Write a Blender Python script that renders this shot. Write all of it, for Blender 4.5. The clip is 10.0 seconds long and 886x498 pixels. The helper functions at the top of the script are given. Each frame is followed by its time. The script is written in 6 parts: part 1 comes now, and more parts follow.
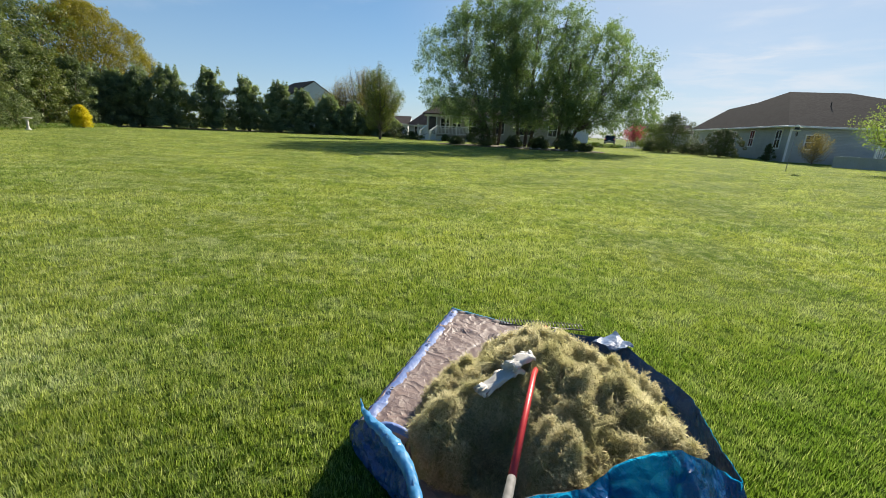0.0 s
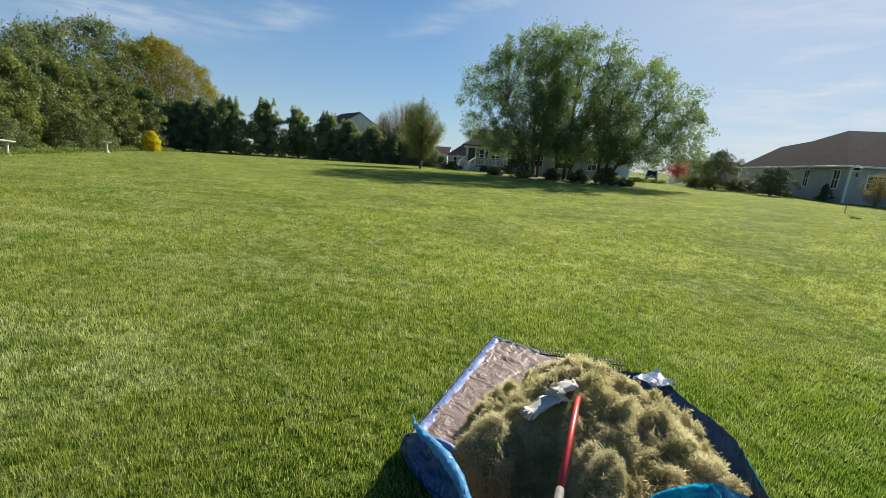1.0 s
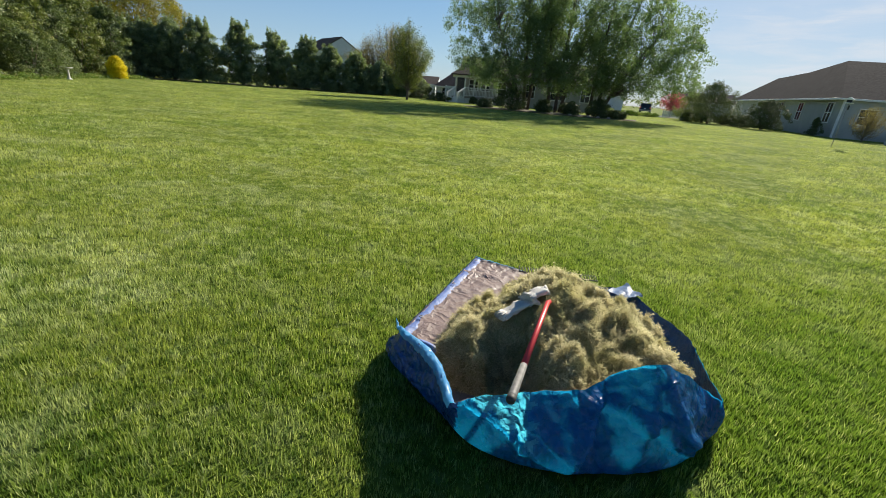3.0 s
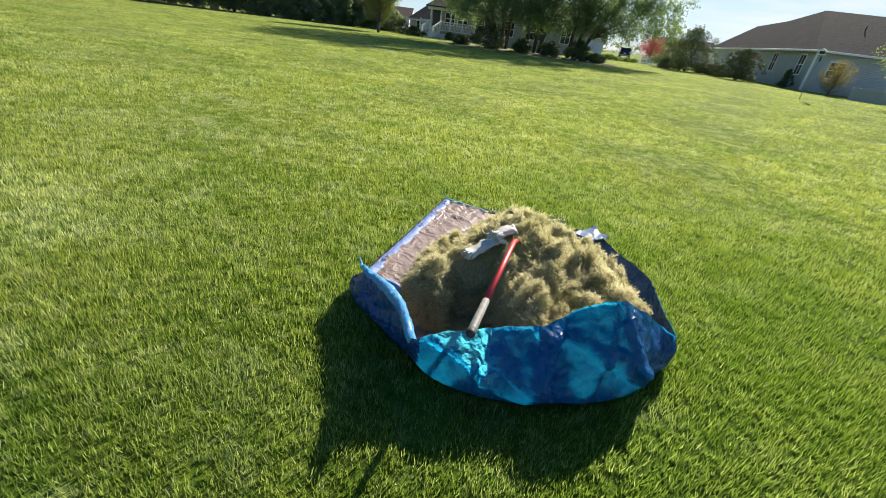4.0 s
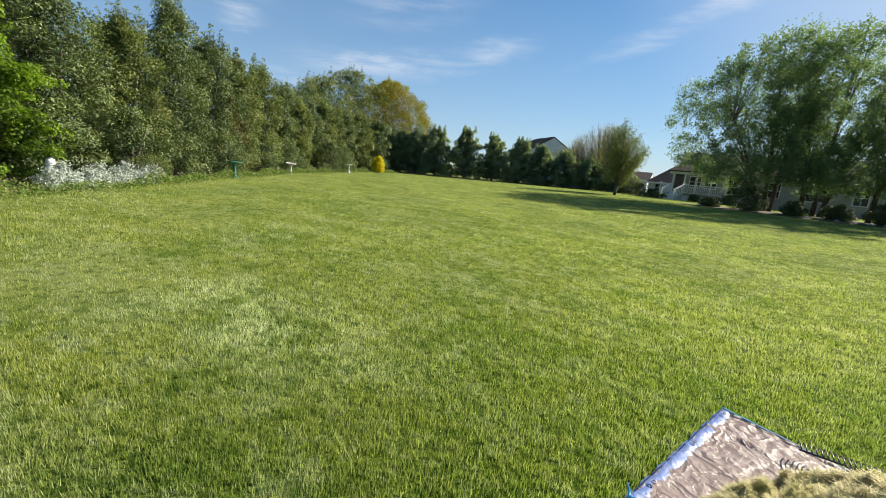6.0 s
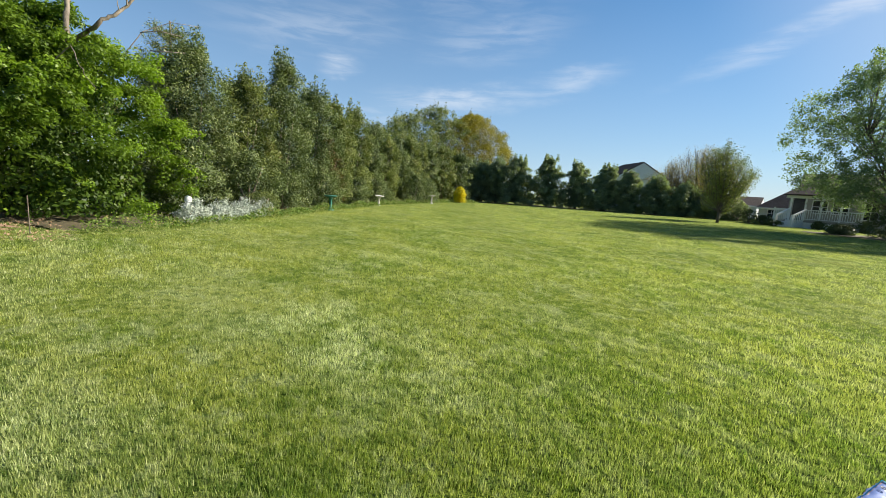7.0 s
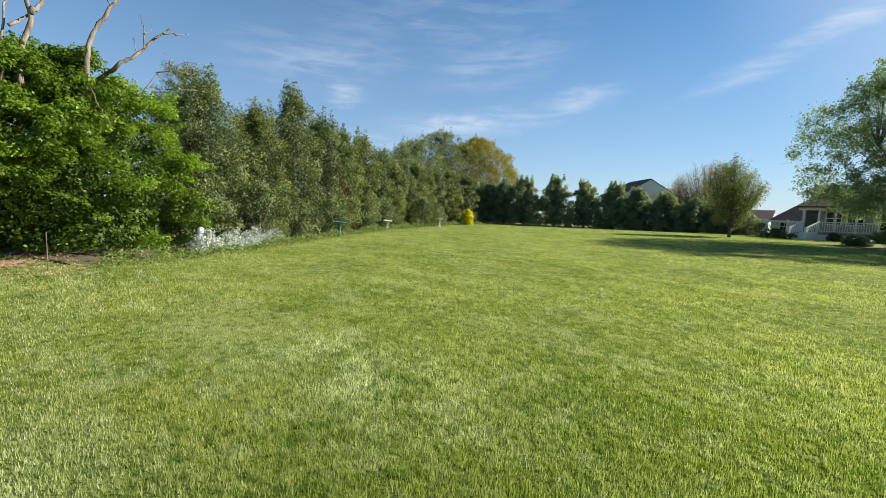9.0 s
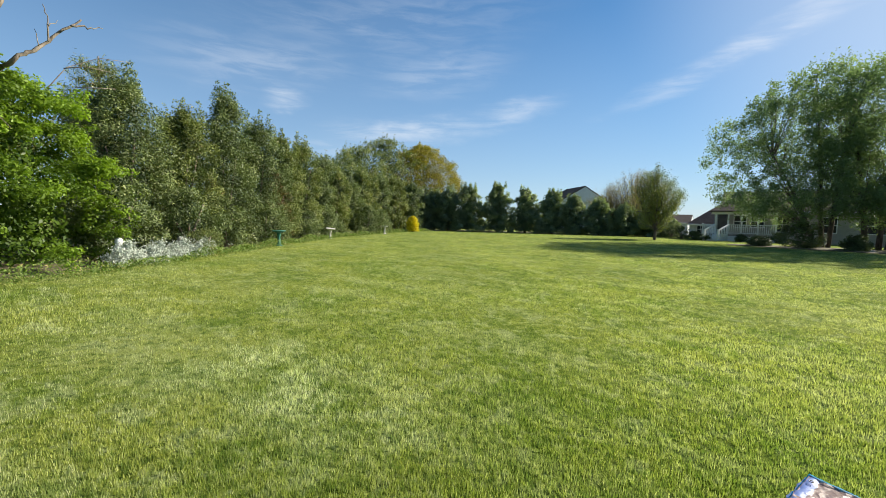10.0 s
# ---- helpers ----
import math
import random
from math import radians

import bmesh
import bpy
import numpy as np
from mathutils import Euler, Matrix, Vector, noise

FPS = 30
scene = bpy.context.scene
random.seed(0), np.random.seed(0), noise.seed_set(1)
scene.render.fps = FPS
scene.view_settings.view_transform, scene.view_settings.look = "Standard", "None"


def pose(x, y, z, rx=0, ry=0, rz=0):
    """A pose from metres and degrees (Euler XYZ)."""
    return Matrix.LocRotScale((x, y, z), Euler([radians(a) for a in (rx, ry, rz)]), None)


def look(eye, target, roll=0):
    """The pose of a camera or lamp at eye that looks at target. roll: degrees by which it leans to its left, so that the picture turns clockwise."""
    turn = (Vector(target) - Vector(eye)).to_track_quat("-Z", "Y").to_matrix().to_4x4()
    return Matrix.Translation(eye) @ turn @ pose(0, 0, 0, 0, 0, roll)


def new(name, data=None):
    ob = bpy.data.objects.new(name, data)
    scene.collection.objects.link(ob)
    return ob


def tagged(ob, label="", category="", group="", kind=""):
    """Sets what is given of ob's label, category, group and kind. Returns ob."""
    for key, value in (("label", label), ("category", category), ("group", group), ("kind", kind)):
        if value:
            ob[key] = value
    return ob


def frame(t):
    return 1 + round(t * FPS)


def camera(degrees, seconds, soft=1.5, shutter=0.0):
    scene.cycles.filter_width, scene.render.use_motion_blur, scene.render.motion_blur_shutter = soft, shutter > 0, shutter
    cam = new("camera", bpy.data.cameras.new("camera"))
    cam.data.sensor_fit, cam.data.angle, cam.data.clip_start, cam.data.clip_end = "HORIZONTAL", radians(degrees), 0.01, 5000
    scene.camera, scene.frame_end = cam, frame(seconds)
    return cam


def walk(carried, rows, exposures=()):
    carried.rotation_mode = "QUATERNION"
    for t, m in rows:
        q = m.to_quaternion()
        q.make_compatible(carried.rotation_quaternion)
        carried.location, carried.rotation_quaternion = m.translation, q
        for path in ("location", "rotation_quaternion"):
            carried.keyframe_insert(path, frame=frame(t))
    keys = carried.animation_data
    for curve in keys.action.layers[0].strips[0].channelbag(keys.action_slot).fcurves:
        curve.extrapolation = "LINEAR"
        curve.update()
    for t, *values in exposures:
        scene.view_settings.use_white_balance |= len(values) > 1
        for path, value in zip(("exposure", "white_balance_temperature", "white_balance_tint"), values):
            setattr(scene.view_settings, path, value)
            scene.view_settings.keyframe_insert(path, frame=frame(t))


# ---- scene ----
cam = camera(95.2, 10.0, soft=0.4)
PATH = [
    (0, (0.062, 0.214, 1.402), (0.22, 2.126, 0.839), 2.9),
    (0.5, (0.017, 0.108, 1.432), (0.083, 2.043, 0.931), 3.8),
    (1, (-0.046, 0.035, 1.453), (-0.06, 1.987, 1.015), 4.2),
    (1.5, (-0.069, 0.001, 1.478), (-0.148, 1.959, 1.078), 4.0),
    (2, (-0.057, -0.017, 1.491), (-0.178, 1.937, 1.082), 3.9),
    (2.5, (-0.055, -0.023, 1.472), (-0.146, 1.906, 0.949), 4.0),
    (3, (0.006, -0.063, 1.356), (0.069, 1.799, 0.628), 4.7),
    (3.2, (0.036, -0.067, 1.325), (0.165, 1.761, 0.523), 5.2),
    (4.3, (0.051, 0.013, 1.284), (0.269, 1.753, 0.321), 7.7),
    (4.5, (0.018, 0.033, 1.282), (0.132, 1.805, 0.362), 7.5),
    (4.9, (-0.108, 0.083, 1.339), (-0.294, 1.914, 0.558), 6.5),
    (5, (-0.134, 0.081, 1.349), (-0.4, 1.923, 0.618), 6.1),
    (5.5, (-0.249, 0.09, 1.407), (-0.869, 1.916, 0.876), 5.4),
    (6, (-0.273, 0.068, 1.459), (-1.135, 1.828, 1.06), 5.2),
    (6.2, (-0.289, 0.06, 1.458), (-1.225, 1.79, 1.1), 5.1),
    (7.5, (-0.344, -0.024, 1.486), (-1.68, 1.442, 1.229), 2.8),
    (8, (-0.37, -0.038, 1.493), (-1.763, 1.378, 1.261), 2.1),
    (8.5, (-0.365, -0.025, 1.499), (-1.723, 1.429, 1.292), 2.2),
    (9, (-0.319, 0.009, 1.51), (-1.577, 1.553, 1.327), 2.1),
    (9.5, (-0.298, 0.022, 1.499), (-1.443, 1.654, 1.337), 1.9),
    (10, (-0.271, 0.032, 1.497), (-1.317, 1.731, 1.357), 1.5),
]
EXPOSURES = ((0.0, 0.88), (0.5, 0.84), (1.0, 0.76), (1.5, 0.80), (2.5, 0.76), (3.0, 0.78), (3.2, 0.84), (4.3, 1.20), (4.6, 1.20), (5.0, 1.15), (5.5, 1.06), (6.0, 1.00), (7.5, 1.08), (10.0, 1.06))
walk(cam, [(t, look(eye, target, roll)) for t, eye, target, roll in PATH], EXPOSURES)

# ---------- world, sun, exposure ----------
SUN_AZ, SUN_EL = 38.0, 31.0
SUN = Vector((math.sin(radians(SUN_AZ)) * math.cos(radians(SUN_EL)), math.cos(radians(SUN_AZ)) * math.cos(radians(SUN_EL)), math.sin(radians(SUN_EL))))
sun = new("sun", bpy.data.lights.new("sun", "SUN"))
sun.data.energy, sun.data.angle, sun.data.color = 5.0, radians(0.6), (1.0, 0.92, 0.78)
sun.matrix_world = look(SUN * 60, (0, 0, 0))

world = bpy.data.worlds.new("sky")
scene.world = world
world.use_nodes = True
wn, wl = world.node_tree.nodes, world.node_tree.links
wn.clear()
w_out, w_bg = wn.new("ShaderNodeOutputWorld"), wn.new("ShaderNodeBackground")
sky = wn.new("ShaderNodeTexSky")
sky.sky_type, sky.sun_disc = "NISHITA", False
sky.sun_elevation, sky.sun_rotation = radians(SUN_EL), radians(SUN_AZ)
sky.air_density, sky.dust_density, sky.ozone_density = 1.0, 0.1, 2.5
w_bg.inputs["Strength"].default_value = 0.053
w_tc, w_sep = wn.new("ShaderNodeTexCoord"), wn.new("ShaderNodeSeparateXYZ")
wl.new(w_tc.outputs["Generated"], w_sep.inputs[0])


def w_math(op, a, b):
    n = wn.new("ShaderNodeMath")
    n.operation = op
    for i, v in enumerate((a, b)):
        if isinstance(v, (int, float)):
            n.inputs[i].default_value = v
        else:
            wl.new(v, n.inputs[i])
    return n.outputs[0]


# thin cirrus, drawn out along the wind: bearing and height of each streak's middle, half length, half width, rise, density
w_deg = 180 / math.pi
w_az = w_math("MULTIPLY", w_math("ARCTAN2", w_sep.outputs[0], w_sep.outputs[1]), w_deg)
w_el = w_math("MULTIPLY", w_math("ARCSINE", w_sep.outputs[2], 0.0), w_deg)
w_com = wn.new("ShaderNodeCombineXYZ")
wl.new(w_az, w_com.inputs[0])
wl.new(w_el, w_com.inputs[1])


def w_noise(sx, sy, turn, detail, off):
    mp = wn.new("ShaderNodeMapping")
    mp.inputs["Location"].default_value = (off, off * 0.7, 0)
    mp.inputs["Rotation"].default_value = (0, 0, radians(turn))
    mp.inputs["Scale"].default_value = (sx, sy, 1)
    wl.new(w_com.outputs[0], mp.inputs[0])
    t = wn.new("ShaderNodeTexNoise")
    t.inputs["Scale"].default_value, t.inputs["Detail"].default_value, t.inputs["Roughness"].default_value = 1.0, detail, 0.58
    t.inputs["Distortion"].default_value = 0.4
    wl.new(mp.outputs[0], t.inputs["Vector"])
    return t.outputs[0]


def w_span(v, a, b, c, d):
    t = wn.new("ShaderNodeMapRange")
    t.interpolation_type = "SMOOTHSTEP"
    for i, x in enumerate((a, b, c, d)):
        t.inputs[i + 1].default_value = x
    wl.new(v, t.inputs[0])
    return t.outputs[0]


w_warp = w_math("MULTIPLY", w_math("SUBTRACT", w_noise(0.10, 0.25, -10, 5, 3.1), 0.5), 5.0)
w_fibre = w_span(w_noise(0.13, 0.75, -12, 8, 7.7), 0.36, 0.68, 0.15, 1.0)
STREAKS = ((-38, 11.4, 19, 1.8, 0.17, 0.48), (-22, 14.4, 8, 1.5, 0.25, 0.36), (-45, 10.6, 7, 2.2, 0.05, 0.36), (4, 19.3, 19, 1.3, 0.36, 0.42), (-53, 14.6, 4, 1.1, 0.0, 0.40), (-56, 18.5, 17, 2.8, 0.06, 0.24), (-33, 19.6, 14, 2.6, 0.1, 0.24),
           (-40, 25, 30, 4, 0.1, 0.16), (41, 5.0, 22, 4.6, 0.0, 0.75), (40, 9.2, 15, 1.1, 0.02, 0.80), (39, 12.8, 7, 0.9, 0.05, 0.35), (42, 16, 22, 3.0, -0.05, 0.45), (75, 14, 30, 6, 0.05, 0.5), (130, 22, 40, 6, 0.1, 0.4), (-130, 20, 45, 6, -0.1, 0.4))
w_cloud = 0.0
for c_az, c_el, c_len, c_half, c_rise, c_dense in STREAKS:
    w_u = w_math("SUBTRACT", w_az, float(c_az))
    w_v = w_math("SUBTRACT", w_math("ADD", w_el, w_warp), w_math("ADD", w_math("MULTIPLY", w_u, c_rise), float(c_el)))
    w_u, w_v = w_math("DIVIDE", w_u, float(c_len)), w_math("DIVIDE", w_v, c_half * 1.7)
    w_r = w_math("SQRT", w_math("ADD", w_math("MULTIPLY", w_u, w_u), w_math("MULTIPLY", w_v, w_v)), 0.0)
    w_cloud = w_math("MAXIMUM", w_cloud, w_math("MULTIPLY", w_span(w_r, 0.0, 1.0, 1.0, 0.0), c_dense))
w_cloud = w_math("MULTIPLY", w_cloud, w_fibre)
w_mix = wn.new("ShaderNodeMix")
w_mix.data_type = "RGBA"
wl.new(w_cloud, w_mix.inputs[0])
w_hue = wn.new("ShaderNodeHueSaturation")
w_hue.inputs["Saturation"].default_value = 1.5
wl.new(sky.outputs[0], w_hue.inputs["Color"])
w_low = wn.new("ShaderNodeMapRange")
w_low.inputs[1].default_value, w_low.inputs[2].default_value = 0.0, 0.62
w_low.inputs[3].default_value, w_low.inputs[4].default_value = 0.72, 0.04
wl.new(w_sep.outputs[2], w_low.inputs[0])
w_haze = wn.new("ShaderNodeMix")
w_haze.data_type = "RGBA"
wl.new(w_low.outputs[0], w_haze.inputs[0])
wl.new(w_hue.outputs[0], w_haze.inputs[6])
w_haze.inputs[7].default_value = (4.4, 6.1, 8.3, 1)
# thin bright veil round the sun
w_dot = wn.new("ShaderNodeVectorMath")
w_dot.operation = "DOT_PRODUCT"
w_dot.inputs[1].default_value = SUN
wl.new(w_tc.outputs["Generated"], w_dot.inputs[0])
w_near = wn.new("ShaderNodeMapRange")
w_near.interpolation_type = "SMOOTHSTEP"
w_near.inputs[1].default_value, w_near.inputs[2].default_value = 0.72, 1.0
w_near.inputs[3].default_value, w_near.inputs[4].default_value = 0.0, 0.5
wl.new(w_dot.outputs["Value"], w_near.inputs[0])
w_veil = wn.new("ShaderNodeMix")
w_veil.data_type = "RGBA"
wl.new(w_near.outputs[0], w_veil.inputs[0])
wl.new(w_haze.outputs[2], w_veil.inputs[6])
w_veil.inputs[7].default_value = (7.6, 8.2, 9.0, 1)
wl.new(w_veil.outputs[2], w_mix.inputs[6])
w_mix.inputs[7].default_value = (8.2, 8.6, 9.2, 1)
wl.new(w_mix.outputs[2], w_bg.inputs["Color"])
wl.new(w_bg.outputs[0], w_out.inputs["Surface"])

# ---------- materials ----------


class Mat:
    """A node material with a Principled shader and short ways to wire it."""

    def __init__(self, name, rough=0.7, metal=0.0, spec=0.4):
        self.m = bpy.data.materials.new(name)
        self.m.use_nodes = True
        self.n, self.l = self.m.node_tree.nodes, self.m.node_tree.links
        self.b = self.n["Principled BSDF"]
        self.b.inputs["Roughness"].default_value = rough
        self.b.inputs["Metallic"].default_value = metal
        self.b.inputs["Specular IOR Level"].default_value = spec
        self.pos = self.n.new("ShaderNodeNewGeometry").outputs["Position"]
        self.obj = self.n.new("ShaderNodeTexCoord").outputs["Object"]

    def noise(self, scale, detail=4, rough=0.6, stretch=None, vec=None, distortion=0.0):
        t = self.n.new("ShaderNodeTexNoise")
        t.inputs["Scale"].default_value, t.inputs["Detail"].default_value = scale, detail
        t.inputs["Roughness"].default_value, t.inputs["Distortion"].default_value = rough, distortion
        v = vec if vec is not None else self.pos
        if stretch:
            mp = self.n.new("ShaderNodeMapping")
            mp.inputs["Scale"].default_value = stretch
            self.l.new(v, mp.inputs[0])
            v = mp.outputs[0]
        self.l.new(v, t.inputs["Vector"])
        return t.outputs[0]

    def span(self, v, a, b, c=0.0, d=1.0):
        t = self.n.new("ShaderNodeMapRange")
        for i, x in enumerate((a, b, c, d)):
            t.inputs[i + 1].default_value = x
        self.l.new(v, t.inputs[0])
        return t.outputs[0]

    def mix(self, f, a, b, mode="MIX"):
        t = self.n.new("ShaderNodeMix")
        t.data_type, t.blend_type = "RGBA", mode
        for i, v in ((0, f), (6, a), (7, b)):
            if isinstance(v, tuple):
                t.inputs[i].default_value = (*v, 1)
            elif isinstance(v, (int, float)):
                t.inputs[i].default_value = v
            else:
                self.l.new(v, t.inputs[i])
        return t.outputs[2]

    def math(self, op, a, b):
        t = self.n.new("ShaderNodeMath")
        t.operation = op
        for i, v in enumerate((a, b)):
            if isinstance(v, (int, float)):
                t.inputs[i].default_value = v
            else:
                self.l.new(v, t.inputs[i])
        return t.outputs[0]

    def attr(self, name):
        t = self.n.new("ShaderNodeAttribute")
        t.attribute_name = name
        return t.outputs["Fac"]

    def color(self, v):
        if isinstance(v, tuple):
            self.b.inputs["Base Color"].default_value = (*v, 1)
        else:
            self.l.new(v, self.b.inputs["Base Color"])
        return self

    def rough(self, v):
        self.l.new(v, self.b.inputs["Roughness"])
        return self

    def bump(self, v, strength=0.4, dist=0.01):
        t = self.n.new("ShaderNodeBump")
        t.inputs["Strength"].default_value, t.inputs["Distance"].default_value = strength, dist
        self.l.new(v, t.inputs["Height"])
        self.l.new(t.outputs[0], self.b.inputs["Normal"])
        return self

    def see_through(self, col, share):
        """Lets part of the light through, as thin leaves do."""
        tr, mx = self.n.new("ShaderNodeBsdfTranslucent"), self.n.new("ShaderNodeMixShader")
        if isinstance(col, tuple):
            tr.inputs[0].default_value = (*col, 1)
        else:
            self.l.new(col, tr.inputs[0])
        if self.b.inputs["Normal"].is_linked:
            self.l.new(self.b.inputs["Normal"].links[0].from_socket, tr.inputs["Normal"])
        mx.inputs[0].default_value = share
        self.l.new(self.b.outputs[0], mx.inputs[1])
        self.l.new(tr.outputs[0], mx.inputs[2])
        self.l.new(mx.outputs[0], self.n["Material Output"].inputs[0])
        return self


def plain(name, a, b, scale=6.0, rough=0.7, metal=0.0, spec=0.4, bump=0.0, fine=60.0):
    """Two near colours mixed by grain at two scales."""
    k = Mat(name, rough, metal, spec)
    f = k.math("ADD", k.math("MULTIPLY", k.noise(scale, 5), 0.6), k.math("MULTIPLY", k.noise(fine, 3), 0.4))
    k.color(k.mix(k.span(f, 0.35, 0.65), a, b))
    if bump:
        k.bump(k.noise(fine, 4), bump, 0.004)
    return k.m


def lawn_color(k, t=None):
    """Greens of the lawn, with paler worn patches; the same for soil sheet and blades."""
    big, mid, tuft, fine = k.noise(0.16, 3, 0.5), k.noise(0.8, 4, 0.6), k.noise(3.0, 5, 0.65), k.noise(11.0, 4, 0.7)
    c = k.mix(k.span(big, 0.35, 0.65), (0.320, 0.362, 0.078), (0.415, 0.438, 0.112))
    c = k.mix(k.span(mid, 0.42, 0.62, 0, 0.75), c, (0.183, 0.266, 0.047))
    c = k.mix(k.span(tuft, 0.53, 0.62, 0, 0.8), c, (0.48, 0.51, 0.27))
    c = k.mix(k.span(tuft, 0.36, 0.46, 0.28, 0.0), c, (0.085, 0.155, 0.026))
    # mowing leaves paler stretches, long in one direction
    c = k.mix(k.span(k.noise(0.9, 5, 0.6, (0.30, 1.7, 1)), 0.48, 0.66, 0, 0.55), c, (0.50, 0.52, 0.24))
    c = k.mix(k.span(fine, 0.53, 0.64, 0, 0.75), c, (0.49, 0.51, 0.28))
    c = k.mix(k.span(fine, 0.38, 0.48, 0.65, 0.0), c, (0.072, 0.138, 0.022))
    # deeper, darker green round a spot beside the tarp
    tarp_dist = k.n.new("ShaderNodeVectorMath")
    tarp_dist.operation = "DISTANCE"
    k.l.new(k.pos, tarp_dist.inputs[0])
    tarp_dist.inputs[1].default_value = (2.0, 0.9, 0.0)
    c = k.mix(k.math("MULTIPLY", k.span(tarp_dist.outputs["Value"], 1.0, 4.6, 0.85, 0.0), k.span(k.noise(1.1, 4), 0.30, 0.55, 0.45, 1.0)), c, (0.132, 0.216, 0.026))
    # worn, pale stretch of lawn
    sp = k.n.new("ShaderNodeVectorMath")
    sp.operation = "DISTANCE"
    mp = k.n.new("ShaderNodeMapping")
    mp.inputs["Scale"].default_value = (0.62, 1.35, 0.0)
    k.l.new(k.pos, mp.inputs[0])
    k.l.new(mp.outputs[0], sp.inputs[0])
    sp.inputs[1].default_value = (-2.05, 3.05, 0.0)
    near = k.span(sp.outputs["Value"], 0.35, 1.35, 1.0, 0.0)
    sp2 = k.n.new("ShaderNodeVectorMath")
    sp2.operation = "DISTANCE"
    k.l.new(k.pos, sp2.inputs[0])
    sp2.inputs[1].default_value = (-3.15, 0.1, 0.05)
    near = k.math("MAXIMUM", near, k.span(sp2.outputs["Value"], 0.2, 0.8, 0.55, 0.0))
    pale = k.math("MULTIPLY", near, k.math("MULTIPLY", k.span(k.noise(2.2, 5, 0.65), 0.40, 0.54), k.span(k.noise(13, 5, 0.7), 0.42, 0.56, 0.2, 1.0)))
    pale = k.math("MULTIPLY", pale, 0.35) if t is None else k.math("MULTIPLY", pale, k.span(t, 0.28, 0.50, 0.0, 0.95))
    return k.mix(pale, c, (0.72, 0.75, 0.48))


def make_lawn():
    k = Mat("lawn", 0.95, spec=0.03)
    k.color(k.mix(1.0, lawn_color(k), (0.45, 0.50, 0.36), "MULTIPLY"))
    h = k.math("ADD", k.noise(38, 5, 0.7), k.math("MULTIPLY", k.noise(7, 4), 0.8))
    return k.bump(h, 0.9, 0.03).m


def make_blade():
    k = Mat("grass_blade", 0.45, spec=0.36)
    t = k.attr("tint")
    c = lawn_color(k, t)
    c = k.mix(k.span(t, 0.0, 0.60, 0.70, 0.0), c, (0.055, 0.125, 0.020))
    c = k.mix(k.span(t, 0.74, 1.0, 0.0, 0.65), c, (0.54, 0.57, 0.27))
    k.color(c)
    return k.see_through(k.mix(1.0, c, (1.35, 1.40, 0.90), "MULTIPLY"), 0.46).m


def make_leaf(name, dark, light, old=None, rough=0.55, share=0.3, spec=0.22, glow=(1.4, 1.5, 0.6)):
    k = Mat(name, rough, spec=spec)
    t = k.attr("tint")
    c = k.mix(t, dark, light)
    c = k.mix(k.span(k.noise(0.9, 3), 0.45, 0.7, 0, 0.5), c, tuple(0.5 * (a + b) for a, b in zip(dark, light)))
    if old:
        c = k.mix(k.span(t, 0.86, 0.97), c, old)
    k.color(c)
    return k.see_through(k.mix(1.0, c, glow, "MULTIPLY"), share).m


def make_bark(name, a, b):
    k = Mat(name, 0.9, spec=0.2)
    f = k.noise(9, 6, 0.7, (1, 1, 0.25))
    k.color(k.mix(k.span(f, 0.38, 0.62), a, b))
    return k.bump(f, 0.8, 0.02).m


def make_siding(name, a, b, lap=0.11):
    k = Mat(name, 0.55, spec=0.35)
    w = k.n.new("ShaderNodeTexWave")
    w.bands_direction, w.wave_profile = "Z", "SAW"
    w.inputs["Scale"].default_value = 2 * math.pi / lap / 20
    k.l.new(k.obj, w.inputs["Vector"])
    k.color(k.mix(k.span(k.noise(1.3, 5), 0.35, 0.7), a, b))
    return k.bump(w.outputs["Fac"], 0.9, 0.015).m


def make_shingle(name, a, b):
    k = Mat(name, 0.95, spec=0.02)
    br = k.n.new("ShaderNodeTexBrick")
    br.inputs["Scale"].default_value = 3.2
    br.inputs["Mortar Size"].default_value = 0.008
    br.inputs["Color1"].default_value, br.inputs["Color2"].default_value = (*a, 1), (*b, 1)
    br.inputs["Mortar"].default_value = (*[x * 0.6 for x in a], 1)
    k.l.new(k.obj, br.inputs["Vector"])
    k.color(k.mix(k.span(k.noise(0.8, 5), 0.3, 0.75, 0, 0.5), br.outputs[0], b))
    return k.bump(k.noise(30, 4), 0.5, 0.01).m


